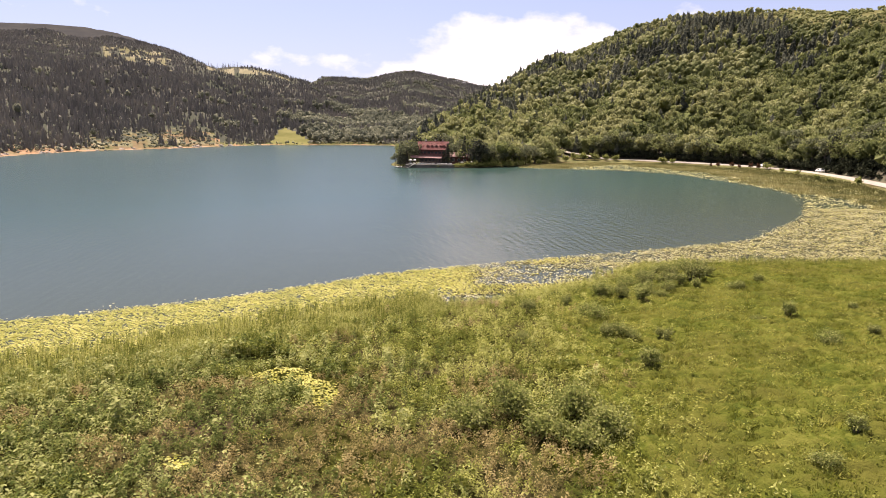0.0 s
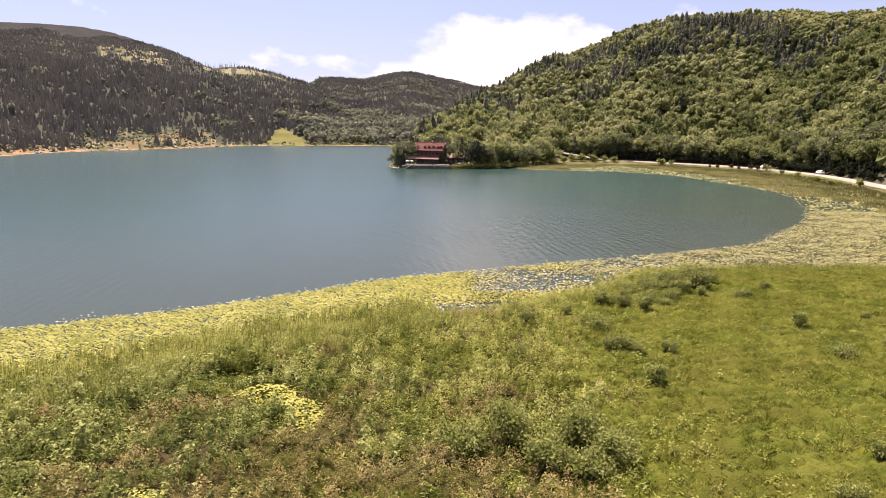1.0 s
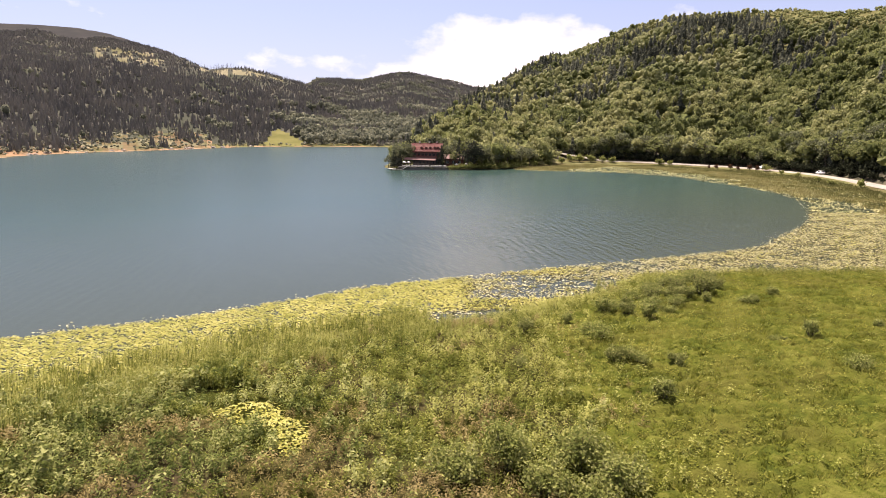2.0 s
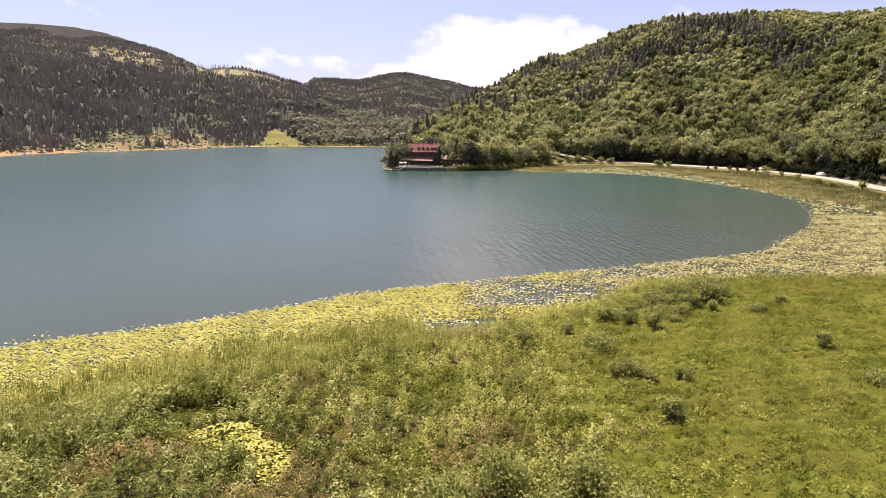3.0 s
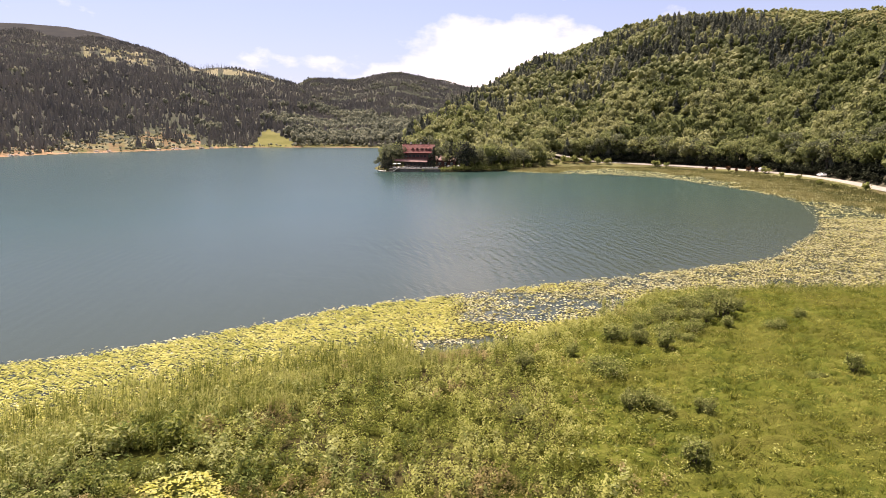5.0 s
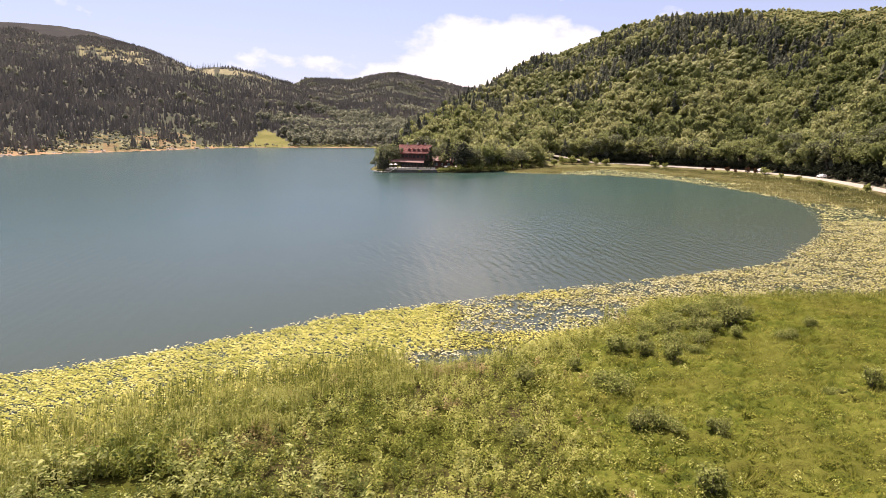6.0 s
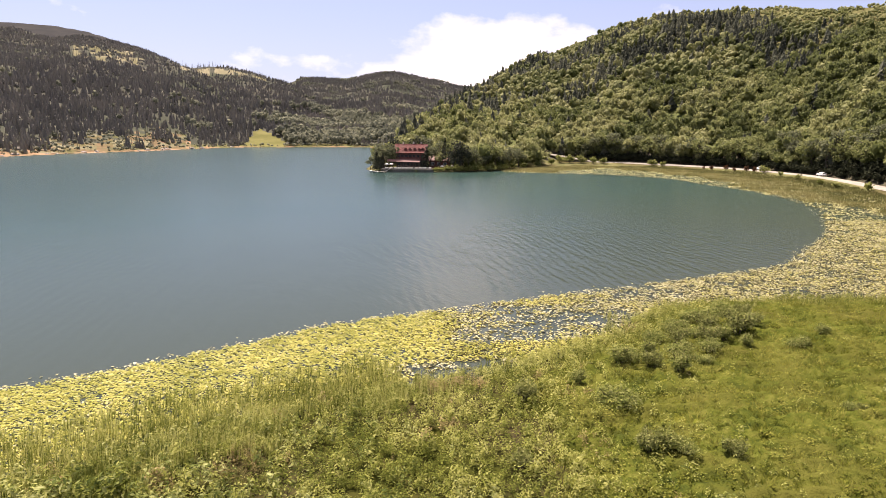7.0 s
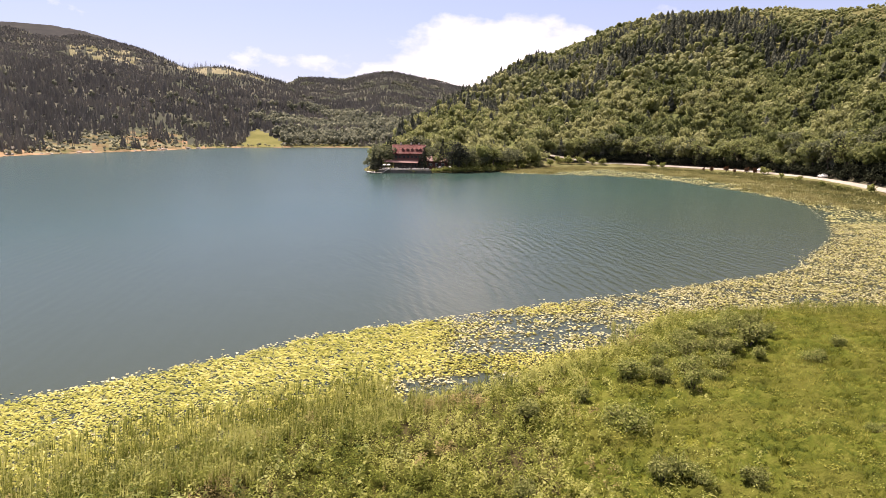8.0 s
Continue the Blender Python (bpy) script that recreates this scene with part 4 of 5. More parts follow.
    s = rng.uniform(0.7, 1.15, len(x)) * np.where(x > 0, 0.7, 0.92)
    scatter("reed_bed", reeds, x, y, z, s, rng, [MAT_REED], "belt of slender green reeds along the shore", "reeds", None, tint, 0.08)


OPEN_WATER = [(7.2, 73.6, 4.8, 2.3, 1.1), (14.2, 78.2, 6.4, 4.4, 1.0), (6.0, 79.8, 4.0, 3.2, 0.6), (0.8, 64.4, 3.6, 1.5, 0.75), (5.8, 65.6, 3.2, 1.2, 0.6), (22.0, 89.5, 6.5, 4.5, 0.6)]


def build_lilies():
    rng = np.random.default_rng(29)
    pads = [pad_template(rng) for _ in range(14)]
    edge_poly = np.vstack([LILY_EDGE, [(11, 300), (44, 330), (72, 357), (112, 345), (135, 300), (140, 200), (120, 120), (105, 80), (60, 60), (0, 40), (-80, 20), (-130, 20)]])
    x, y = box_points(rng, 960000, -70, 104, 28, 150)
    near = view_wedge(x, y, 4) & (rng.uniform(size=len(x)) < np.interp(y, [60, 90, 150], [1, 0.9, 0.6]))
    x, y = keep(near, x, y)
    d = lake_distance(x, y)
    rim, _ = line_distance(x, y, LILY_EDGE)
    hole = waves(x, y, 4.5, 83, 3)
    # open water among the pads: (middle x, y, half length, half breadth, how open), lying along the shore
    thin = 0
    for mx, my, lx, ly, amount in OPEN_WATER:
        u, v = x - mx, y - my - 0.12 * (x - mx)
        thin = thin + amount * np.exp(-(u / lx) ** 4 - (v / ly) ** 4)
    thin = thin * (1 + 0.7 * waves(x, y, 5.5, 181, 3))
    ok = inside(x, y, edge_poly) & (d < 0.4) & (rim > 0.7 * waves(x, y, 3, 85) + 0.3)
    ok &= (d < -1.0 - 1.2 * np.abs(waves(x, y, 3, 411, 2))) | (rng.uniform(size=len(x)) < 0.25) | (x > 6)
    ok &= rng.uniform(size=len(x)) < np.interp(x, [-24, -6], [1.0, 0.85])
    ok &= rng.uniform(size=len(x)) < np.clip(1.05 - 0.95 * thin + 0.3 * hole - (0.42 + 0.28 * waves(x, y, 12, 441, 3)) * smooth(x, 20, 38) - 0.1 * smooth(y, 77, 83), 0.14, 1)
    x, y, thin, rim = keep(ok, x, y, thin, rim)
    s = rng.uniform(0.08, 0.14, len(x)) * np.interp(x, [-24, -2], [0.85, 1.0]) * np.interp(y, [60, 100, 150], [1, 1.25, 1.7]) * (1 + 0.25 * np.clip(thin, 0, 1))
    # tint paler to the right: glare on the pads put into the colour
    tint = np.clip(0.42 + 0.3 * waves(x, y, 9, 87) + rng.normal(0, 0.16, len(x)) + 0.2 * smooth(x, -6, 14), 0, 1)
    lift = np.full(len(x), 0.03) + rng.uniform(0, 0.15, len(x))
    # glare-pale pads go to open water, the rim and the bay
    pale = rng.uniform(size=len(x)) < np.clip(1.3 * thin + 0.5 * np.exp(-rim / 0.5) + 0.62 * smooth(x, 10, 30) + 0.15 * smooth(y, 76, 83), 0.04, 0.9)
    g = ~pale
    scatter("water_lilies", pads, x[g], y[g], lift[g], s[g], rng, [MAT_PAD], "carpet of yellow-green lily pads floating along the shore", "water lilies", s[g], tint[g])
    scatter("bleached_water_lilies", pads, x[pale], y[pale], lift[pale], s[pale], rng, [MAT_GLARE_PAD], "beige lily pads scattered on open water, paled for sky glare", "water lilies", s[pale])
    # flat leaves under them: olive ones, and dark brown ones added for gap shade
    few = (rng.uniform(size=len(x)) < np.where(thin < 0.3, 0.42, 0.15))
    flat = [(v * (1, 1, 0.12), f) for v, f in pads]
    green = few & (x + 3.0 * waves(x, y, 6, 461, 2) + np.random.default_rng(462).normal(0, 2.0, len(x)) < 0) & (thin < 0.3)
    brown = few & ~green
    scatter("old_lily_pads", flat, x[brown] + 0.1, y[brown] + 0.12, np.full(brown.sum(), 0.008), s[brown] * 2.1, rng, [MAT_GAP_PAD], "flat dark brown leaves standing in for shade between the pads", "water lilies", s[brown], tint[brown])
    scatter("flat_lily_pads", flat, x[green] + 0.1, y[green] + 0.12, np.full(green.sum(), 0.012), s[green] * 1.9, rng, [MAT_PAD], "olive-yellow lily leaves lying flat under the raised ones", "water lilies", s[green], 0.45 * tint[green])
    # loose pads drifting off the rim
    k = rng.integers(4, len(LILY_EDGE) - 30, 620)
    u = rng.uniform(size=620)
    q = LILY_EDGE[k] * (1 - u)[:, None] + LILY_EDGE[k + 1] * u[:, None]
    off = np.maximum(rng.exponential(0.28, 620) * (1 + waves(q[:, 0], q[:, 1], 7, 187, 2)), 0)
    x, y = q[:, 0] - 0.45 * off, q[:, 1] + 0.9 * off
    x, y = keep(view_wedge(x, y, 4), x, y)
    s = rng.uniform(0.10, 0.18, len(x))
    scatter("drifting_lily_pads", pads, x, y, np.full(len(x), 0.02), s, rng, [MAT_GLARE_PAD], "loose pale lily pads drifting off the edge of the carpet", "water lilies", s, rng.uniform(0.7, 1, len(x)))
    # the far end of the carpet, in larger clumps with sedge between
    x, y = box_points(rng, 110000, 30, 135, 130, 362)
    d = lake_distance(x, y)
    rim, _ = line_distance(x, y, LILY_EDGE)
    ok = inside(x, y, edge_poly) & (d < 1) & (y > 143) & (rim > 0.6 + 1.5 * waves(x, y, 9, 89)) & ~((waves(x, y, 7, 189, 3) > -0.12) & (rng.uniform(size=len(x)) < 0.72))
    x, y = keep(ok, x, y)
    s = rng.uniform(0.2, 0.42, len(x))
    tint = np.clip(0.5 + 0.35 * waves(x, y, 18, 93) + rng.normal(0, 0.15, len(x)), 0, 1)
    scatter("far_water_lilies", pads, x, y, np.full(len(x), 0.04), s, rng, [MAT_FAR_PAD], "straw-green lily pads thinning towards the far end of the bay", "water lilies", s, tint)
    tufts = [tuft_template(rng, 7, 0.5, 0.7, 0.14, 0.4) for _ in range(6)]
    x, y = box_points(rng, 42000, 30, 150, 106, 372)
    d = lake_distance(x, y)
    road_d, _ = line_distance(x, y, ROAD)
    rim, _ = line_distance(x, y, LILY_EDGE)
    ok = inside(x, y, edge_poly) & (d > np.interp(y, [90, 150, 200], [-4, -12, -24]) + 8 * waves(x, y, 25, 95)) & (road_d > 5) & (hill_height(x, y) < 2) & (rim > 2.5)
    x, y = keep(ok, x, y)
    z = np.maximum(ground_height(x, y), 0)
    road_d, _ = line_distance(x, y, ROAD)
    tint = np.clip(0.75 - 0.75 * (1 - smooth(road_d, 8, 26)) + 0.4 * waves(x, y, 22, 97) + rng.normal(0, 0.12, len(x)), 0, 1)
    scatter("bay_sedge", tufts, x, y, z, rng.uniform(0.7, 1.3, len(x)), rng, [MAT_SEDGE], "straw-green sedge along the curve of the bay", "sedge", None, tint)
    # the two small pools in the marsh
    x, y = box_points(rng, 6800, -15.8, -7.5, 27.5, 43)
    x, y = keep(in_pool(x, y), x, y)
    s = rng.uniform(0.08, 0.125, len(x))
    scatter("pool_lilies", pads, x, y, ground_height(x, y) + 0.1, s, rng, [MAT_PAD], "yellow lily pads filling a small pool in the marsh", "water lilies", s, rng.uniform(0.1, 0.75, len(x)))


build_marsh()
build_lilies()


# ---- things ----
def part(name, bm, mat, parent=None, label="", shade=False):
    """Links a bmesh as one mesh object, under a thing or a part if one is given."""
    me = bpy.data.meshes.new(name)
    bmesh.ops.recalc_face_normals(bm, faces=bm.faces)
    for f in bm.faces:
        f.smooth = shade
    bm.to_mesh(me)
    bm.free()
    me.materials.append(mat)
    ob = new(name, me)
    if parent is not None:
        ob.parent = parent
    if label:
        ob["label"] = label
    return ob


def leaf_part(name, verts, faces, mat, parent, label=""):
    ob = mesh_from(name, verts, faces, [mat], attrs={"tint": np.full(len(verts), 0.5)})
    ob.parent = parent
    if label:
        ob["label"] = label
    return ob


def empty(name, m):
    ob = new(name)
    ob.empty_display_size = 0.3
    ob.matrix_basis = m
    return ob


def box(bm, c, s, turn=0.0, bevel=0.0, tilt=0.0):
    r = bmesh.ops.create_cube(bm, size=1.0, matrix=Matrix.Translation(c) @ Matrix.Rotation(turn, 4, "Z") @ Matrix.Rotation(tilt, 4, "Y") @ Matrix.Diagonal((*s, 1)))
    if bevel:
        edges = list({e for v in r["verts"] for e in v.link_edges})
        bmesh.ops.bevel(bm, geom=edges, offset=bevel, segments=2, affect="EDGES")
    return bm


def tube(bm, a, b, ra, rb, sides=7):
    a, b = Vector(a), Vector(b)
    m = (b - a).to_track_quat("Z", "Y").to_matrix().to_4x4()
    bmesh.ops.create_cone(bm, cap_ends=True, segments=sides, radius1=ra, radius2=rb, depth=(b - a).length, matrix=Matrix.Translation((a + b) / 2) @ m)
    return bm


def sheet(bm, pts, depth):
    """A slab: the outline pts, thickened by the vector depth."""
    lo = [bm.verts.new(p) for p in pts]
    hi = [bm.verts.new(Vector(p) + Vector(depth)) for p in pts]
    bm.faces.new(lo), bm.faces.new(hi[::-1])
    for i in range(len(pts)):
        j = (i + 1) % len(pts)
        bm.faces.new((lo[i], hi[i], hi[j], lo[j]))
    return bm


MAT_ROOF = material("red_roof_tiles", [(0.075, 0.018, 0.017), (0.105, 0.027, 0.025), (0.140, 0.046, 0.040)], 1.2, 8, 0.85, 0.5, 3, (0.105, 0.045, 0.038), 0.4, random_by="object", specular=0.2)
MAT_FADED = material("faded_red_sheeting", [(0.110, 0.058, 0.054), (0.142, 0.080, 0.073), (0.178, 0.108, 0.097)], 1.5, 6, 0.8, specular=0.2)
MAT_TIMBER = material("red_brown_timber", [(0.079, 0.03, 0.023), (0.125, 0.046, 0.036), (0.165, 0.073, 0.056)], 1.0, 8, 0.75, 0.4, 6, stretch=(1, 1, 6))
MAT_DARK_TIMBER = material("dark_timber", [(0.023, 0.015, 0.012), (0.04, 0.025, 0.02), (0.059, 0.04, 0.033)], 2.0, 8, 0.75, 0.4, 8)
MAT_PLASTER = material("cream_plaster", [(0.52, 0.46, 0.40), (0.62, 0.57, 0.50), (0.70, 0.65, 0.58)], 0.8, 8, 0.9, 0.2, 6, (0.42, 0.36, 0.30), 0.5)
MAT_STONE = material("grey_stone", [(0.066, 0.062, 0.056), (0.110, 0.102, 0.092), (0.165, 0.155, 0.140)], 1.3, 8, 0.9, 0.7, 3, (0.055, 0.060, 0.038), 0.6)
MAT_ROCK = material("pale_shore_rock", [(0.14, 0.115, 0.096), (0.20, 0.172, 0.148), (0.27, 0.245, 0.215)], 0.5, 8, 0.9, 0.8, 2, random_by="object")
MAT_CANVAS = material("white_canvas", [(0.46, 0.44, 0.40), (0.56, 0.54, 0.49), (0.64, 0.62, 0.58)], 2.0, 6, 0.85, 0.1, 10)
MAT_WHITE_WOOD = material("weathered_white_wood", [(0.50, 0.47, 0.43), (0.62, 0.59, 0.55), (0.72, 0.70, 0.66)], 2.5, 8, 0.8, 0.3, 8)
MAT_CAR = material("white_car_paint", [(0.72, 0.72, 0.72), (0.80, 0.80, 0.79)], 0.8, 4, 0.25, specular=0.6)
MAT_TYRE = material("black_rubber", [(0.015, 0.015, 0.015), (0.03, 0.03, 0.03)], 6, 4, 0.85)
MAT_STEEL = material("dull_steel", [(0.30, 0.30, 0.31), (0.42, 0.42, 0.43)], 4, 4, 0.4, metal=1.0)
MAT_GLASS = material("dark_window_glass", [(0.015, 0.02, 0.022), (0.03, 0.035, 0.04)], 0.5, 2, 0.06, specular=0.8)
MAT_LAMP_RED = material("red_lamp_glass", [(0.198, 0.007, 0.007), (0.264, 0.013, 0.013)], 6, 2, 0.2)
MAT_RED_SHRUB = material("russet_shrub_leaves", [(0.046, 0.023, 0.013), (0.099, 0.05, 0.03), (0.145, 0.092, 0.053)], 0.6, 4, 0.6, random_by="island", through_light=0.2, specular=0.0)
MAT_GREY_SHRUB = material("greyish_scrub_leaves", [(0.088, 0.100, 0.030), (0.168, 0.180, 0.056), (0.31, 0.31, 0.13)], 0.6, 4, 0.55, random_by="island", through_light=0.4, specular=0.0)


# -- lakeside house --
def build_house():
    house = empty("lake_house", pose(-10.2, 309.0, 1.35, 0, 0, -4))
    hw, hd = 5.9, 4.2
    eave, ridge = 7.0, 9.85
    p = part("wall", box(bmesh.new(), (0, 0, 1.65), (2 * hw, 2 * hd, 3.3)), MAT_DARK_TIMBER, house, "dark timber ground floor")
    upper = part("wall", box(bmesh.new(), (0, 0, 5.12), (2 * hw + 0.3, 2 * hd, 3.62)), MAT_TIMBER, house, "red-brown timber upper floor")
    for side in (-1, 1):
        bm = bmesh.new()
        x = side * (hw + 0.05)
        sheet(bm, [(x, -hd, eave), (x, hd, eave), (x, 0, ridge - 0.35)], (-0.25 * side, 0, 0))
        part("gable", bm, MAT_TIMBER, house)
    # two roof planes that flare out to a prow at the ridge, laid in overlapping courses of tiles
    for side in (-1, 1):
        bm = bmesh.new()
        rl, el, over = hw + 1.4, hw + 0.15, 1.0
        ey = side * (hd + over)
        ez = eave - over * (ridge - eave) / hd
        sheet(bm, [(-rl, 0, ridge), (rl, 0, ridge), (el, ey, ez), (-el, ey, ez)], (0, 0, 0.16))
        roof = part("roof", bm, MAT_ROOF, house)
        if side == -1:
            rows = 13
            for k in range(rows):
                u0, u1 = k / rows, (k + 1) / rows
                bm = bmesh.new()
                l0, l1 = rl + (el - rl) * u0, rl + (el - rl) * u1
                y0, y1 = ey * u0, ey * u1
                z0, z1 = ridge + (ez - ridge) * u0 + 0.17, ridge + (ez - ridge) * u1 + 0.23
                sheet(bm, [(-l0, y0, z0), (l0, y0, z0), (l1, y1 - 0.04, z1), (-l1, y1 - 0.04, z1)], (0, 0, 0.05))
                part("tile_course", bm, MAT_ROOF, roof)
    bm = tube(bmesh.new(), (-hw - 1.2, 0, ridge + 0.2), (hw + 1.2, 0, ridge + 0.2), 0.17, 0.17, 8)
    part("ridge_cap", bm, MAT_ROOF, house)
    for x, h in ((-3.6, 0.95), (0.9, 1.05), (4.3, 0.9)):
        ch = part("chimney", box(bmesh.new(), (x, 0.6, ridge + 0.1), (0.62, 0.62, 1.1 + h), 0, 0.03), MAT_PLASTER, house, "pale plastered chimney")
        part("chimney_cap", box(bmesh.new(), (x, 0.6, ridge + 0.7 + h / 2), (0.85, 0.85, 0.12), 0, 0.02), MAT_STONE, ch)
    # dormers
    for x in (-2.2, -0.2, 1.8, 3.8, 5.3):
        y0, z0 = -3.35, ridge - 3.35 * (ridge - eave) / hd
        d = part("dormer", box(bmesh.new(), (x, y0 + 0.4, z0 + 0.35), (0.9, 1.5, 0.8)), MAT_TIMBER, house)
        bm = bmesh.new()
        for s in (-1, 1):
            sheet(bm, [(x, y0 - 0.35, z0 + 1.1), (x, y0 + 1.2, z0 + 1.1), (x + s * 0.72, y0 + 1.2, z0 + 0.55), (x + s * 0.72, y0 - 0.35, z0 + 0.55)], (0, 0, 0.1))
        part("dormer_roof", bm, MAT_ROOF, d)
        part("dormer_window", box(bmesh.new(), (x, y0 - 0.18, z0 + 0.38), (0.5, 0.06, 0.42)), MAT_GLASS, d)
    # pale barge boards up the gable that faces the water
    for x in (-hw - 0.9, hw + 0.9):
        for side in (-1, 1):
            bm = bmesh.new()
            sheet(bm, [(x + math.copysign(0.35, x), 0, ridge - 0.1), (x + math.copysign(0.35, x), 0, ridge + 0.3), (x - math.copysign(0.45, x), side * (hd + 1.0), eave - 0.35), (x - math.copysign(0.45, x), side * (hd + 1.0), eave - 0.75)], (math.copysign(0.12, x), 0, 0))
            part("barge_board", bm, MAT_FADED, house, "faded pinkish barge board")
    # balcony across the front with posts and a rail, and the canopy below it
    bal = part("balcony", box(bmesh.new(), (0, -hd - 0.75, 3.65), (2 * hw + 0.4, 1.5, 0.18)), MAT_TIMBER, house)
    part("rail", box(bmesh.new(), (0, -hd - 1.44, 4.65), (2 * hw + 0.4, 0.12, 0.16)), MAT_ROOF, bal)
    part("rail_panel", box(bmesh.new(), (0, -hd - 1.36, 4.1), (2 * hw + 0.3, 0.05, 0.8)), MAT_TIMBER, bal)
    for i in range(25):
        part("baluster", box(bmesh.new(), (-hw + i * 2 * hw / 24, -hd - 1.44, 4.16), (0.16, 0.05, 0.86)), MAT_TIMBER, bal)
    for x in (-5.8, -2.9, 0, 2.9, 5.8):
        part("post", box(bmesh.new(), (x, -hd - 0.9, 3.1), (0.2, 0.2, 6.2)), MAT_DARK_TIMBER, house)
    bm = bmesh.new()
    sheet(bm, [(-9.6, -hd - 1.52, 3.85), (4.4, -hd - 1.52, 3.6), (4.5, -hd - 3.9, 2.65), (-9.8, -hd - 3.9, 2.95)], (0, 0, 0.09))
    part("canopy", bm, MAT_FADED, house, "faded pinkish-red canopy over the terrace")
    for x in (-9.4, -5.5, -1.9, 1.7, 4.3):
        part("canopy_post", box(bmesh.new(), (x, -hd - 3.75, 1.4), (0.13, 0.13, 2.8)), MAT_DARK_TIMBER, house)
    for row, (z, h, n) in enumerate(((1.5, 1.7, 6), (5.0, 1.35, 7))):
        for i in range(n):
            x = -hw + (i + 0.5) * 2 * hw / n
            w = part("window", box(bmesh.new(), (x, -hd - 0.03, z), (1.15, 0.1, h)), MAT_TIMBER, house)
            part("pane", box(bmesh.new(), (x - 0.27, -hd - 0.09, z), (0.44, 0.04, h - 0.22)), MAT_GLASS, w)
            part("pane", box(bmesh.new(), (x + 0.27, -hd - 0.09, z), (0.44, 0.04, h - 0.22)), MAT_GLASS, w)
    for side in (-1, 1):
        w = part("window", box(bmesh.new(), (side * (hw + 0.16), 0, 4.9), (0.12, 1.3, 1.3)), MAT_TIMBER, house)
        part("pane", box(bmesh.new(), (side * (hw + 0.23), 0, 4.9), (0.04, 1.05, 1.05)), MAT_GLASS, w)
    tagged(house, "red-roofed timber lake house with dormers, balcony and terrace canopy", "house")


def build_annexe():
    a = empty("annexe", pose(2.2, 311.5, 1.2, 0, 0, -8))
    part("wall", box(bmesh.new(), (0, 0, 1.7), (8.6, 5.0, 3.4)), MAT_TIMBER, a, "red-brown boarded wall")
    for side in (-1, 1):
        bm = bmesh.new()
        sheet(bm, [(-4.9, 0, 5.1), (4.9, 0, 5.1), (4.9, side * 3.3, 3.1), (-4.9, side * 3.3, 3.1)], (0, 0, 0.16))
        part("roof", bm, MAT_TIMBER, a, "dull brown-red sheet roof")
    for x in (-2.7, 0, 2.7):
        w = part("window", box(bmesh.new(), (x, -2.52, 1.8), (1.3, 0.1, 1.2)), MAT_WHITE_WOOD, a)
        for s in (-0.3, 0.3):
            part("pane", box(bmesh.new(), (x + s, -2.58, 1.8), (0.5, 0.04, 1.0)), MAT_GLASS, w)
    tagged(a, "low red-brown annexe with a dull sheet roof among trees", "outbuilding")


def build_terrace():
    t = empty("terrace", pose(-11.5, 298.6, 0))
    part("deck", box(bmesh.new(), (0, 2.2, 1.22), (22, 9.0, 0.22), 0, 0.03), MAT_STONE, t, "grey weathered deck")
    for i in range(12):
        part("wall_stone", box(bmesh.new(), (-10.1 + i * 1.84, -2.2, 0.5), (1.78, 0.5, 1.2 + 0.1 * math.sin(i * 2.3)), 0.02 * math.sin(i * 5), 0.06), MAT_STONE, t)
    for i in range(14):
        part("rail_post", box(bmesh.new(), (-10.6 + i * 1.63, -2.1, 1.8), (0.09, 0.09, 0.95)), MAT_DARK_TIMBER, t)
    part("rail", box(bmesh.new(), (0, -2.1, 2.28), (21.4, 0.1, 0.08)), MAT_DARK_TIMBER, t)
    tagged(t, "stone-walled waterside terrace with a grey deck and dark rail", "terrace")
    s = empty("wooden_stairs", pose(-19.6, 295.6, 0, 0, 0, 0))
    for side in (0, 1.5):
        bm = bmesh.new()
        sheet(bm, [(-2.1, side, -0.15), (-1.75, side, -0.15), (1.9, side, 2.0), (1.55, side, 2.0)], (0, 0.14, 0))
        part("stringer", bm, MAT_WHITE_WOOD, s)
    for i in range(8):
        part("tread", box(bmesh.new(), (-1.7 + i * 0.44, 0.82, 0.05 + i * 0.26), (0.36, 1.36, 0.06)), MAT_WHITE_WOOD, s)
    tagged(s, "pale wooden stairs leading down from the terrace to the water", "stairs")
    j = empty("jetty", pose(-23.0, 294.6, 0))
    for i in range(9):
        part("plank", box(bmesh.new(), (-2.4 + i * 0.6, 0, 0.34), (0.54, 2.0, 0.08)), MAT_STONE, j)
    for x in (-2.4, 0, 2.4):
        for y in (-0.85, 0.85):
            part("post", tube(bmesh.new(), (x, y, -0.8), (x, y, 0.5), 0.09, 0.08), MAT_DARK_TIMBER, j)
    tagged(j, "low grey plank jetty on posts beside the terrace", "jetty")


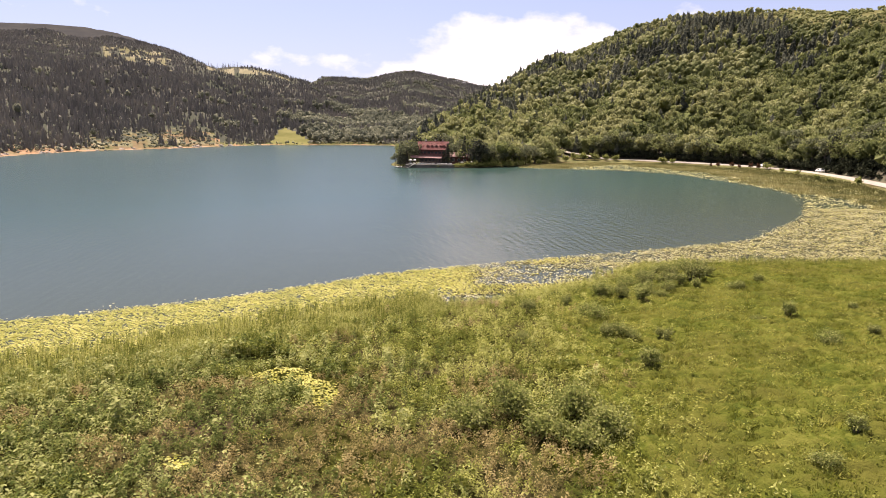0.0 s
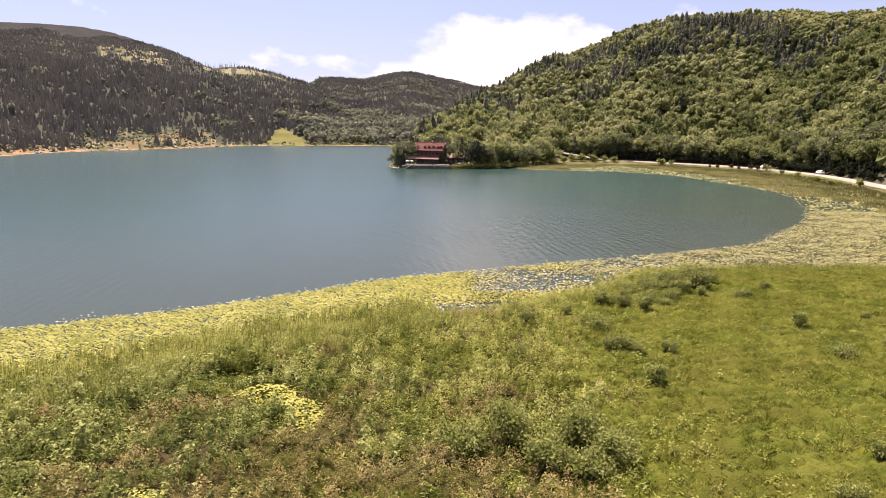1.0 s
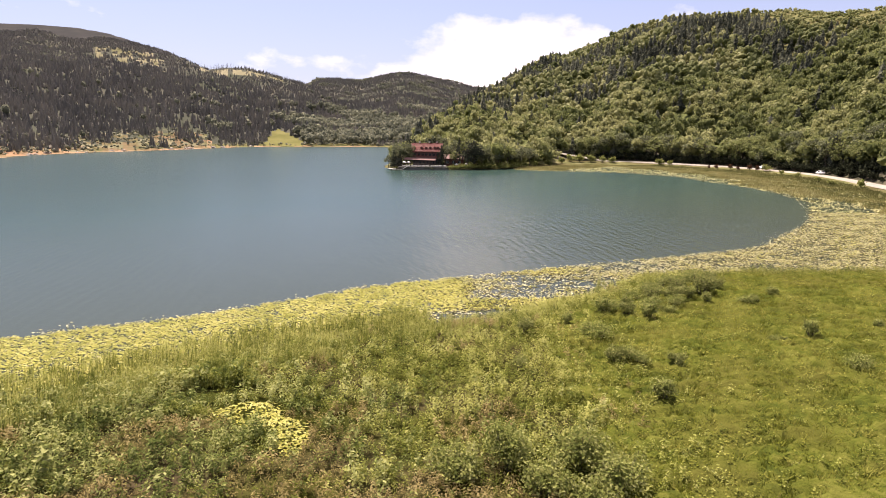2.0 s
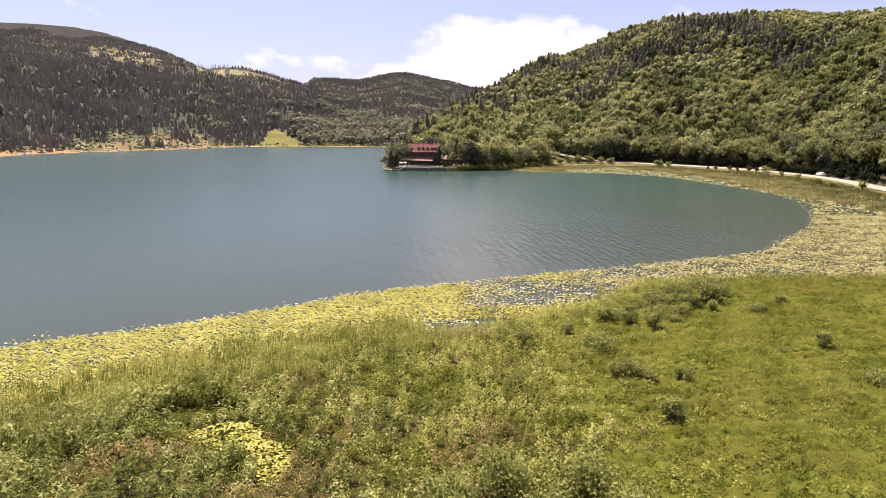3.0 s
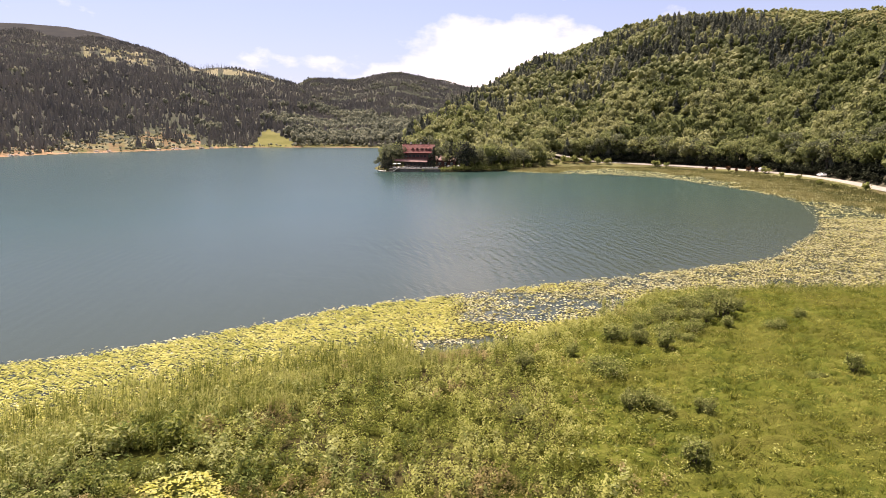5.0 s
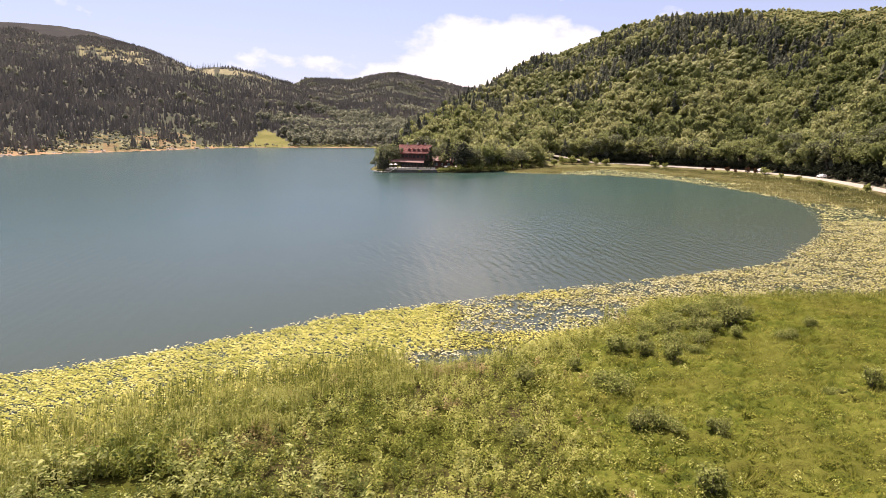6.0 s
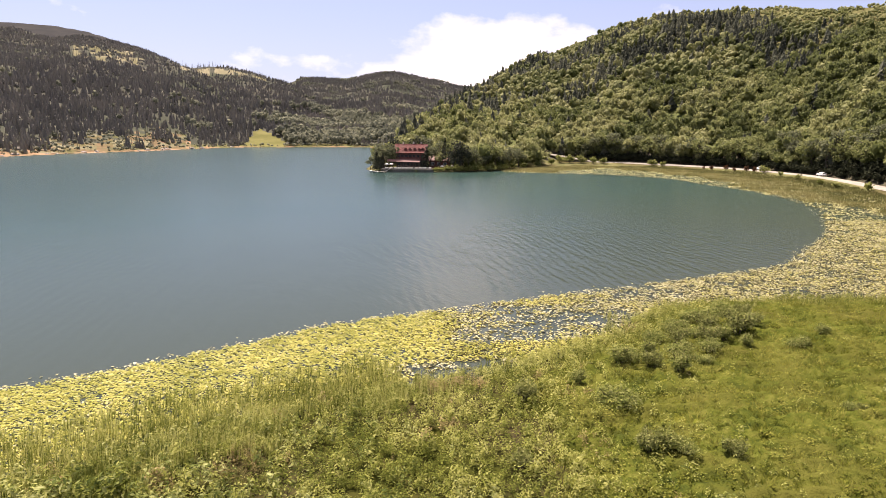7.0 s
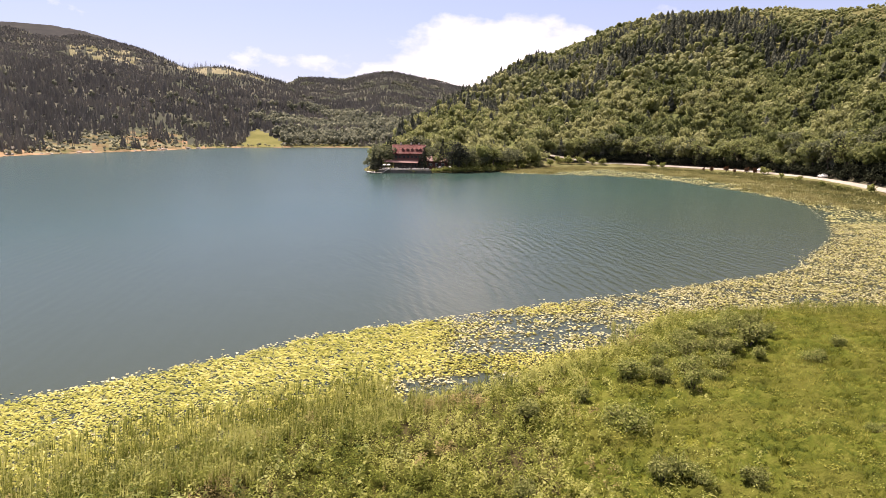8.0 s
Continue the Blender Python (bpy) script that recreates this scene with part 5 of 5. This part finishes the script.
def build_parasols():
    first = empty("parasol", pose(-20.2, 299.0, 1.33))
    part("pole", tube(bmesh.new(), (0, 0, 0), (0, 0, 2.35), 0.03, 0.03), MAT_STEEL, first)
    part("base", tube(bmesh.new(), (0, 0, 0), (0, 0, 0.12), 0.3, 0.26, 12), MAT_STONE, first)
    bm = bmesh.new()
    top = bm.verts.new((0, 0, 2.4))
    ring = [bm.verts.new((0.85 * math.cos(a), 0.85 * math.sin(a), 2.0 - 0.06 * (i % 2))) for i, a in enumerate(np.arange(16) * math.pi / 8)]
    low = [bm.verts.new(v.co - Vector((0, 0, 0.16))) for v in ring]
    for i in range(16):
        k = (i + 1) % 16
        bm.faces.new((top, ring[i], ring[k])), bm.faces.new((ring[i], low[i], low[k], ring[k]))
    part("canopy", bm, MAT_CANVAS, first)
    tagged(first, "open white canvas parasol standing on the waterside terrace", "parasol", "parasols on the terrace")
    for x, y in ((-18.3, 299.6),):
        copy_thing(first, pose(x, y, 1.33, 0, 0, random.uniform(0, 90)))
    for x, y in ((3.2, 303.2), (7.4, 304.4)):
        copy_thing(first, pose(x, y, float(ground_height(x, y)[0]), 0, 0, random.uniform(0, 90)))
    table = empty("terrace_table", pose(-20.2, 297.6, 1.33))
    part("tabletop", box(bmesh.new(), (0, 0, 0.74), (1.3, 0.8, 0.05), 0, 0.01), MAT_WHITE_WOOD, table)
    part("cloth_cover", box(bmesh.new(), (0, 0, 0.52), (1.44, 0.94, 0.52), 0, 0.04), MAT_CANVAS, table, "white cloth hanging to the knees")
    for sx in (-0.55, 0.55):
        for sy in (-0.3, 0.3):
            part("leg", box(bmesh.new(), (sx, sy, 0.36), (0.05, 0.05, 0.72)), MAT_DARK_TIMBER, table)
    tagged(table, "white-topped terrace table under a parasol", "table", "tables on the terrace")
    for x, y in ((-18.4, 297.4), (-16.4, 297.7), (-14.9, 297.2), (-13.2, 297.5), (-11.6, 297.2), (-9.9, 297.6), (-7.6, 297.2), (-5.9, 297.6), (-4.2, 298.2), (-2.2, 298.4)):
        copy_thing(table, pose(x, y, 1.33, 0, 0, random.uniform(-8, 8)))


def build_boats():
    b = empty("rowing_boat", pose(-25.8, 297.4, 0, 0, 0, -35))
    bm = bmesh.new()
    rows = []
    for i in range(9):
        u = i / 8
        w = 0.75 * math.sin(math.pi * (0.12 + 0.8 * u)) ** 0.7
        x = -2.2 + 4.4 * u
        lift = 0.14 * (2 * u - 1) ** 2
        rows.append([bm.verts.new((x, w * s, z + lift)) for s, z in ((-1, 0.5), (-0.8, 0.12), (0, -0.1), (0.8, 0.12), (1, 0.5), (0.86, 0.47), (0, 0.06), (-0.86, 0.47))])
    for a, c in zip(rows, rows[1:]):
        for k in range(8):
            bm.faces.new((a[k], a[(k + 1) % 8], c[(k + 1) % 8], c[k]))
    bm.faces.new(rows[0]), bm.faces.new(rows[-1])
    part("hull", bm, MAT_CANVAS, b)
    for x in (-1.1, 0.2, 1.3):
        part("bench", box(bmesh.new(), (x, 0, 0.36), (0.25, 1.2, 0.05)), MAT_TIMBER, b)
    tagged(b, "white rowing boat moored at the shore beside the house", "boat")


build_house()
build_annexe()
build_terrace()
build_parasols()
build_boats()


# -- trees --
def broadleaf_tree(name, rng, tall, wide, mat, cards=420, leaf=0.75, low=0.16):
    tree = empty(name, Matrix())
    bm = bmesh.new()
    knots = [Vector((rng.normal() * 0.12 * i, rng.normal() * 0.12 * i, tall * 0.72 * i / 4)) for i in range(5)]
    for i in range(4):
        tube(bm, knots[i] - Vector((0, 0, 0.15)), knots[i + 1], 0.028 * tall * (1 - i * 0.2), 0.028 * tall * (0.8 - i * 0.2) + 0.02)
    tips = []
    for i in range(9):
        a, u = i * 2.4 + rng.uniform(0, 1), rng.uniform(0.28, 0.95)
        base = knots[1].lerp(knots[4], u)
        reach = wide * rng.uniform(0.28, 0.46) * (1.15 - 0.5 * u)
        tip = base + Vector((reach * math.cos(a), reach * math.sin(a), tall * rng.uniform(0.05, 0.2)))
        tube(bm, base, tip, 0.011 * tall, 0.004 * tall, 5)
        tips.append(tip)
    tips += [knots[4] + Vector((0, 0, tall * 0.12)), knots[3]]
    part("trunk", bm, MAT_BARK, tree)
    c, f = [], []
    for _ in range(cards):
        t = tips[rng.integers(len(tips))]
        d = rng.normal(size=3)
        d /= np.linalg.norm(d)
        q = wide * 0.21 * rng.uniform(0.45, 1.05)
        pt = np.array(t) + d * q * (1, 1, 0.85)
        if pt[2] < tall * low:
            pt[2] = tall * rng.uniform(low, low + 0.2)
        pt[2] = min(pt[2], tall)
        c.append(pt), f.append(d + (0, 0, 0.35) + rng.normal(size=3) * 0.5)
    v, t = leaf_cards(np.array(c), np.array(f), rng.uniform(0.7, 1.25, cards) * leaf, rng.uniform(0.5, 0.8, cards) * leaf, rng)
    leaf_part("crown", v, t, mat, tree)
    return tree


def conifer_tree(name, rng, tall, wide, mat):
    tree = empty(name, Matrix())
    part("trunk", tube(bmesh.new(), (0, 0, -0.2), (0, 0, tall * 0.96), 0.018 * tall, 0.02, 8), MAT_BARK, tree)
    c, f, ln = [], [], []
    for i in range(460):
        u = rng.uniform(0.05, 0.99)
        a = rng.uniform(0, 6.283)
        lim = wide / 2 * (1 - u) ** 0.8 * (0.75 + 0.25 * math.sin(u * 55)) + 0.12
        q = lim * math.sqrt(rng.uniform(0.15, 1))
        c.append((q * math.cos(a), q * math.sin(a), tall * u - 0.16 * q))
        f.append((math.cos(a) * 0.6 + rng.normal() * 0.3, math.sin(a) * 0.6 + rng.normal() * 0.3, 0.75))
        ln.append(0.55 + 0.55 * (1 - u))
    v, t = leaf_cards(np.array(c), np.array(f), np.array(ln) * 1.1, np.array(ln) * 0.5, rng)
    leaf_part("crown", v, t, mat, tree)
    return tree


def on_ground(x, y, size=1.0, turn=0.0, sink=0.05):
    return pose(x, y, float(ground_height(x, y)[0]) - sink, 0, 0, turn) @ Matrix.Diagonal((size, size, size, 1))


def place_copies(firsts, spots, grow=1.0):
    """Copies of the firsts at the spots (x, y, height); the firsts take the first spots themselves."""
    r = random.Random(5)
    for i, (x, y, h) in enumerate(spots):
        ob, tall = firsts[i % len(firsts)]
        k = h / tall * grow
        m = on_ground(x, y, 1.0, r.uniform(0, 360))
        if i < len(firsts):
            ob.matrix_basis = m @ Matrix.Diagonal((k, k, k, 1))
        else:
            c = copy_thing(ob, m)
            c.scale = (k, k, k * r.uniform(0.92, 1.08))


def build_trees():
    rng = np.random.default_rng(41)
    green = [(broadleaf_tree("broadleaf_tree", rng, 10, w, m, 620, 0.7, 0.04), 10) for w, m in ((7.5, MAT_OAK), (8.5, MAT_OAK), (6.5, MAT_OAK), (7.0, MAT_BEECH))]
    for ob, _ in green:
        tagged(ob, "leafy green broadleaf tree beside the lake house", "tree", "trees round the house")
    place_copies(green, [(-28.2, 310, 6.5), (-21.8, 308, 12.5), (-18.4, 306.5, 11), (-14, 323, 13), (-5, 322, 14), (1, 319, 12.5), (-1.6, 309, 10),
                         (2.6, 307, 8.5), (14.6, 307, 9.5), (18.5, 308.5, 10.5), (22.8, 312, 9), (27, 316, 10.5), (31, 321, 10), (35, 327, 11), (-24, 318, 11), (-27, 322, 10), (40, 334, 10), (-17.5, 305, 6)])
    dark = [(conifer_tree("fir_tree", rng, 12, 6.5, MAT_CEDAR), 12), (broadleaf_tree("cedar_tree", rng, 11, 9.5, MAT_CEDAR, 460, 0.9, 0.08), 11)]
    for ob, _ in dark:
        tagged(ob, "dark green conifer standing close to the lakeshore", "tree", "conifers by the shore")
    place_copies(dark, [(-3.6, 303.2, 10.5), (8.2, 306.0, 13.5), (11.0, 308, 12), (11.6, 305.5, 11), (4.6, 316, 13), (24.5, 319, 11), (-25.2, 306, 9.5), (-16.5, 318, 14), (-22.4, 303.5, 7.5), (-9, 322, 14.5), (-5.2, 302.2, 7.0), (-23.5, 301.5, 5.5)])
    # the wood's edge above the road
    edge = [(broadleaf_tree("roadside_tree", rng, 11, w, m, 340, 0.9, 0.40), 11) for w, m in ((7.0, MAT_BEECH), (8.0, MAT_OAK), (9.0, MAT_BEECH), (6.5, MAT_OAK), (7.6, MAT_BEECH))]
    for ob, _ in edge:
        tagged(ob, "tall broadleaf tree at the wood's edge above the road", "tree", "trees along the road")
    spots = []
    t = np.gradient(ROAD, axis=0)
    for i in range(4, len(ROAD) - 3):
        for k in range(3):
            q = ROAD[i] + t[i] * rng.uniform(0, 1)
            nrm = np.array([-t[i][1], t[i][0]]) / np.linalg.norm(t[i])
            spots.append((*(q + nrm * rng.uniform(6.0, 13)), rng.uniform(7, 15)))
    place_copies(edge, spots)


def shrub(name, rng, tall, wide, mat, cards=260, leaf=0.16, stems=9):
    """A many-stemmed bush: stems from one root, leaves in clumps along and at the end of them."""
    ob = empty(name, Matrix())
    tips = []
    for i in range(stems):
        a = i * 6.283 / stems + rng.uniform(-0.3, 0.3)
        q = wide / 2 * rng.uniform(0.15, 0.8)
        tip = Vector((q * math.cos(a), q * math.sin(a), tall * rng.uniform(0.5, 0.88)))
        part("stem", tube(bmesh.new(), (0.06 * math.cos(a), 0.06 * math.sin(a), -0.05), tip, 0.022 * tall ** 0.5, 0.008, 5), MAT_BARK, ob)
        tips.append(tip)
    # leaves clothe a heap of rounded lobes round the stems, with pockets between them
    lobes = []
    for t in tips + [Vector((0, 0, tall * 0.66))]:
        k = rng.uniform(0.55, 0.85)
        lobes.append((np.array((t.x * k, t.y * k, t.z * k)), wide * rng.uniform(0.16, 0.25), tall * rng.uniform(0.2, 0.3)))
    c, f = [], []
    for _ in range(cards):
        mid, rw, rt = lobes[rng.integers(len(lobes))]
        d = rng.normal(size=3)
        d[2] = abs(d[2]) - 0.35
        d /= np.linalg.norm(d)
        pt = mid + d * (rw, rw, rt) * rng.uniform(0.55, 1.3)
        if rng.uniform() < 0.3:
            pt = np.array(tips[rng.integers(len(tips))]) * rng.uniform(0.5, 1.15) + rng.normal(size=3) * wide * 0.05
        pt[2] = min(max(pt[2], rng.uniform(0.02, 0.2) * tall), tall)
        c.append(pt), f.append(d * 0.6 + (0, 0, 0.55) + rng.normal(size=3) * 0.6)
    v, t = leaf_cards(np.array(c), np.array(f), rng.uniform(0.7, 1.3, cards) * leaf, rng.uniform(0.5, 0.8, cards) * leaf, rng)
    leaf_part("foliage", v, t, mat, ob)
    return ob


FERN_SPOTS = [(-14.9, 40.0, 1.2, 1.7), (-16.9, 41.0, 1.0, 2.6), (-6.9, 41.5, 1.1, 2.0)]


def build_shrubs():
    rng = np.random.default_rng(43)
    # the tall willow scrub in the marsh
    for x, y, h, w, n in ((3.1, 34.7, 2.9, 4.2, 2100), (6.7, 34.6, 2.75, 4.2, 2100), (8.2, 32.6, 2.0, 3.4, 1300), (0.6, 33.8, 1.9, 3.6, 1300), (4.6, 32.2, 1.9, 3.6, 1300), (6.6, 31.2, 1.6, 3.0, 1000)):
        ob = shrub("willow_bush", rng, h, w, MAT_WILLOW, n, 0.19)
        ob.matrix_basis = on_ground(x, y)
        tagged(ob, "tall grey-green willow bush rising out of the marsh herbs", "bush", "willow bushes in the marsh")
    for x, y, h, w in FERN_SPOTS:
        ob = shrub("fern_clump", rng, h, w, MAT_HERB, 900, 0.12, 7)
        ob.matrix_basis = on_ground(x, y)
        tagged(ob, "rounded light green clump of ferny plants beside the pool", "fern", "fern clumps by the pool")
    firsts = [(shrub("meadow_bush", rng, 1.0, 1.5, MAT_GREY_SHRUB, 900, 0.11), 1.0), (shrub("meadow_bush", rng, 1.0, 1.25, MAT_WILLOW, 800, 0.11), 1.0), (shrub("meadow_bush", rng, 1.0, 1.8, MAT_WILLOW, 1000, 0.11), 1.0)]
    for ob, _ in firsts:
        tagged(ob, "low grey-green bush standing in the meadow grass", "bush", "bushes in the meadow")
    # (x, y, height): the clump at the meadow's tip, the bushes along the water, the loose ones in the grass
    tip = [(23.5, 69.4, 1.0), (25.0, 70.2, 0.85), (25.4, 75.4, 1.15), (26.9, 72.2, 1.35), (27.9, 73.0, 1.2), (28.2, 78.0, 1.0), (30.0, 77.6, 0.85), (24.0, 76.0, 0.8), (21.7, 72.8, 0.9), (22.4, 73.6, 0.75)]
    thicket = [(19.8, 66.2, 0.9), (20.8, 69.6, 1.0), (17.6, 66.8, 0.85), (22.6, 67.4, 0.8), (24.4, 72.8, 1.0), (26.2, 68.8, 0.75), (19.2, 70.2, 0.8), (29.4, 74.6, 0.9), (23.0, 71.0, 0.7), (21.0, 64.8, 0.6)]
    shore_bushes = [(14.6, 64.6, 1.05), (15.5, 65.2, 0.8), (16.8, 64.0, 0.8), (18.6, 62.7, 0.95), (12.4, 56.9, 1.0), (6.6, 58.0, 0.85), (10.6, 60.6, 0.7)]
    loose = [(12.4, 50.6, 0.95), (13.4, 50.9, 1.0), (14.3, 50.4, 0.7), (16.9, 50.2, 0.8), (13.9, 43.6, 1.15), (30.4, 68.7, 0.85), (31.3, 69.2, 0.6), (34.4, 72.0, 0.9), (27.1, 56.3, 0.45), (28.0, 56.5, 0.4), (30.8, 57.6, 1.1),
             (30.4, 50.1, 0.95), (35.4, 52.3, 0.7), (22.7, 33.3, 0.95), (18.8, 29.4, 0.7), (5.2, 49.0, 0.8), (38.5, 60.5, 0.7)]
    place_copies(firsts, [(x, y, h * 1.2) for x, y, h in tip + shore_bushes + thicket] + loose, 1.5)
    bank = [(shrub("bank_shrub", rng, 2.2, 4.0, MAT_GREY_SHRUB, 320, 0.5, 6), 2.2), (shrub("bank_shrub", rng, 2.2, 3.2, MAT_WILLOW, 300, 0.5, 6), 2.2)]
    for ob, _ in bank:
        tagged(ob, "rounded pale green shrub on the grassy bank below the road", "bush", "shrubs on the road bank")
    place_copies(bank, [(66, 366, 3.2), (71, 367, 3.4), (77, 367, 3.0), (83, 365, 2.8), (88, 364, 2.6), (60, 358, 2.6), (109, 349, 2.8), (113, 346, 2.2), (137, 292, 2.4), (136, 276, 1.6), (135, 262, 1.6), (131, 240, 1.7),
                        (128, 226, 1.6), (131, 215, 2.2), (50, 340, 2.4), (42, 330, 2.4), (36, 324, 2.2), (30, 316, 2.2), (24, 310, 2.0), (18, 305, 1.8), (12, 303, 1.7), (6, 301.5, 1.6)], 1.3)
    shore = []
    for i in range(46):
        x = -24 + i * 1.25
        y = float(np.interp(x, [-24, -9, 11, 25, 34], [300.5, 295.2, 300.6, 308.5, 318.5])) + rng.uniform(0.2, 2.2)
        if -22 < x < -1 and rng.uniform() < 0.25:
            continue
        shore.append((x, y, rng.uniform(1.6, 3.0) if x > -1 else rng.uniform(0.7, 1.2)))
    lakeside = [(shrub("lakeside_shrub", rng, 2.0, 3.2, m, 300, 0.42, 6), 2.0) for m in (MAT_WILLOW, MAT_GREY_SHRUB)]
    for ob, _ in lakeside:
        tagged(ob, "rounded green shrub overhanging the water by the house", "bush", "shrubs on the house shore")
    place_copies(lakeside, shore)
    # bushes that paint the dark band of tree shade above the road
    hedge = [(shrub("hedge_shrub", rng, 3.0, 4.2, m, 170, 0.68, 6), 3.0) for m in (MAT_SHADED_BRAMBLE, MAT_SHADED_BRAMBLE)]
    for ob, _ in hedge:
        tagged(ob, "undergrowth bush above the road, leaves darkened for the tree shade", "bush", "undergrowth above the road")
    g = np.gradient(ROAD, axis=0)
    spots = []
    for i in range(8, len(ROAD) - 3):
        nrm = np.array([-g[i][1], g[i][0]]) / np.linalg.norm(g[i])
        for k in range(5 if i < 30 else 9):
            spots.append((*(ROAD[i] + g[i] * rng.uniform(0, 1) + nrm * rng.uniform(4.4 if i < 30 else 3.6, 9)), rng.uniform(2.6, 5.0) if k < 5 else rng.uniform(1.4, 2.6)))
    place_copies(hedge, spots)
    red = [(shrub("russet_shrub", rng, 2.0, 2.2, MAT_RED_SHRUB, 260, 0.4, 6), 2.0)]
    tagged(red[0][0], "russet-leaved shrub at the roadside above the bay", "bush", "russet shrubs at the roadside")
    place_copies(red, [(126, 318, 2.4), (130, 312, 2.6), (131, 306, 2.0), (134.5, 302, 2.8), (135.5, 297, 2.4), (124, 322, 1.8)])


build_trees()
build_shrubs()


# -- cars on the road --
def build_cars():
    def car(name):
        c = empty(name, Matrix())
        bm = bmesh.new()
        side = [(-2.1, 0.35), (-2.1, 0.85), (-1.75, 1.0), (-1.35, 1.42), (0.35, 1.46), (1.0, 1.0), (1.95, 0.85), (2.12, 0.55), (2.1, 0.35)]
        sheet(bm, [(x, -0.85, z) for x, z in side], (0, 1.7, 0))
        bmesh.ops.bevel(bm, geom=list(bm.edges), offset=0.07, segments=2, affect="EDGES")
        body = part("body", bm, MAT_CAR, c, "", True)
        for s in (-1, 1):
            bm = bmesh.new()
            sheet(bm, [(-1.3, s * 0.835, 1.0), (-1.1, s * 0.835, 1.33), (0.3, s * 0.835, 1.36), (0.75, s * 0.835, 1.02)], (0, s * 0.03, 0))
            part("side_window", bm, MAT_GLASS, body)
            part("headlight", box(bmesh.new(), (2.06, s * 0.6, 0.68), (0.12, 0.36, 0.16), 0, 0.03), MAT_STEEL, body)
            part("tail_light", box(bmesh.new(), (-2.08, s * 0.62, 0.78), (0.1, 0.3, 0.16), 0, 0.03), MAT_LAMP_RED, body)
            for x in (-1.3, 1.3):
                wheel = part("wheel", tube(bmesh.new(), (x, s * 0.68, 0.32), (x, s * 0.9, 0.32), 0.32, 0.32, 18), MAT_TYRE, c)
                part("rim", tube(bmesh.new(), (x, s * 0.89, 0.32), (x, s * 0.915, 0.32), 0.2, 0.19, 12), MAT_STEEL, wheel)
        bm = bmesh.new()
        sheet(bm, [(0.42, -0.72, 1.42), (0.42, 0.72, 1.42), (0.98, 0.76, 1.04), (0.98, -0.76, 1.04)], (0.03, 0, 0.03))
        part("windscreen", bm, MAT_GLASS, body)
        bm = bmesh.new()
        sheet(bm, [(-1.4, -0.7, 1.38), (-1.4, 0.7, 1.38), (-1.74, 0.74, 1.04), (-1.74, -0.74, 1.04)], (-0.03, 0, 0.03))
        part("rear_window", bm, MAT_GLASS, body)
        return c

    d, t = np.gradient(ROAD, axis=0), len(ROAD)
    first = tagged(car("car"), "white saloon car on the pale lakeside road", "car", "cars on the road")
    for n, (i, side) in enumerate(((27, 1.4), (33, 1.4))):
        g = d[i] / np.linalg.norm(d[i])
        x, y = ROAD[i] + np.array([-g[1], g[0]]) * side
        m = pose(x, y, ROAD_Z[i] + 0.05, 0, 0, math.degrees(math.atan2(-g[1], -g[0])))
        if n == 0:
            first.matrix_basis = m
        else:
            copy_thing(first, m)


def build_rocks():
    rng = np.random.default_rng(47)

    def rock(name):
        bm = bmesh.new()
        bmesh.ops.create_icosphere(bm, subdivisions=2, radius=1.0)
        for v in bm.verts:
            n = noise.noise(v.co * 1.3 + Vector((rng.uniform(0, 9), 0, 0)) * 0.02) * 0.35
            v.co = Vector((v.co.x * 1.3, v.co.y, max(v.co.z, -0.4) * 0.7)) * (1 + n)
        return part(name, bm, MAT_ROCK)

    firsts = [rock("rock") for _ in range(3)]
    for ob in firsts:
        tagged(ob, "pale weathered boulder on the far lakeshore", "rock", "boulders on the far shore")
    far = SHORE_FAR[3:10]
    spots = []
    for i in range(20):
        k = rng.integers(len(far) - 1)
        a, b = np.array(far[k]), np.array(far[k + 1])
        q = a + (b - a) * rng.uniform()
        away = rng.uniform(2, 9)
        spots.append((q[0] - away * 0.8, q[1] + away * 0.5, rng.uniform(0.8, 2.2)))
    place_copies([(o, 1.0) for o in firsts], spots)


build_cars()
build_rocks()
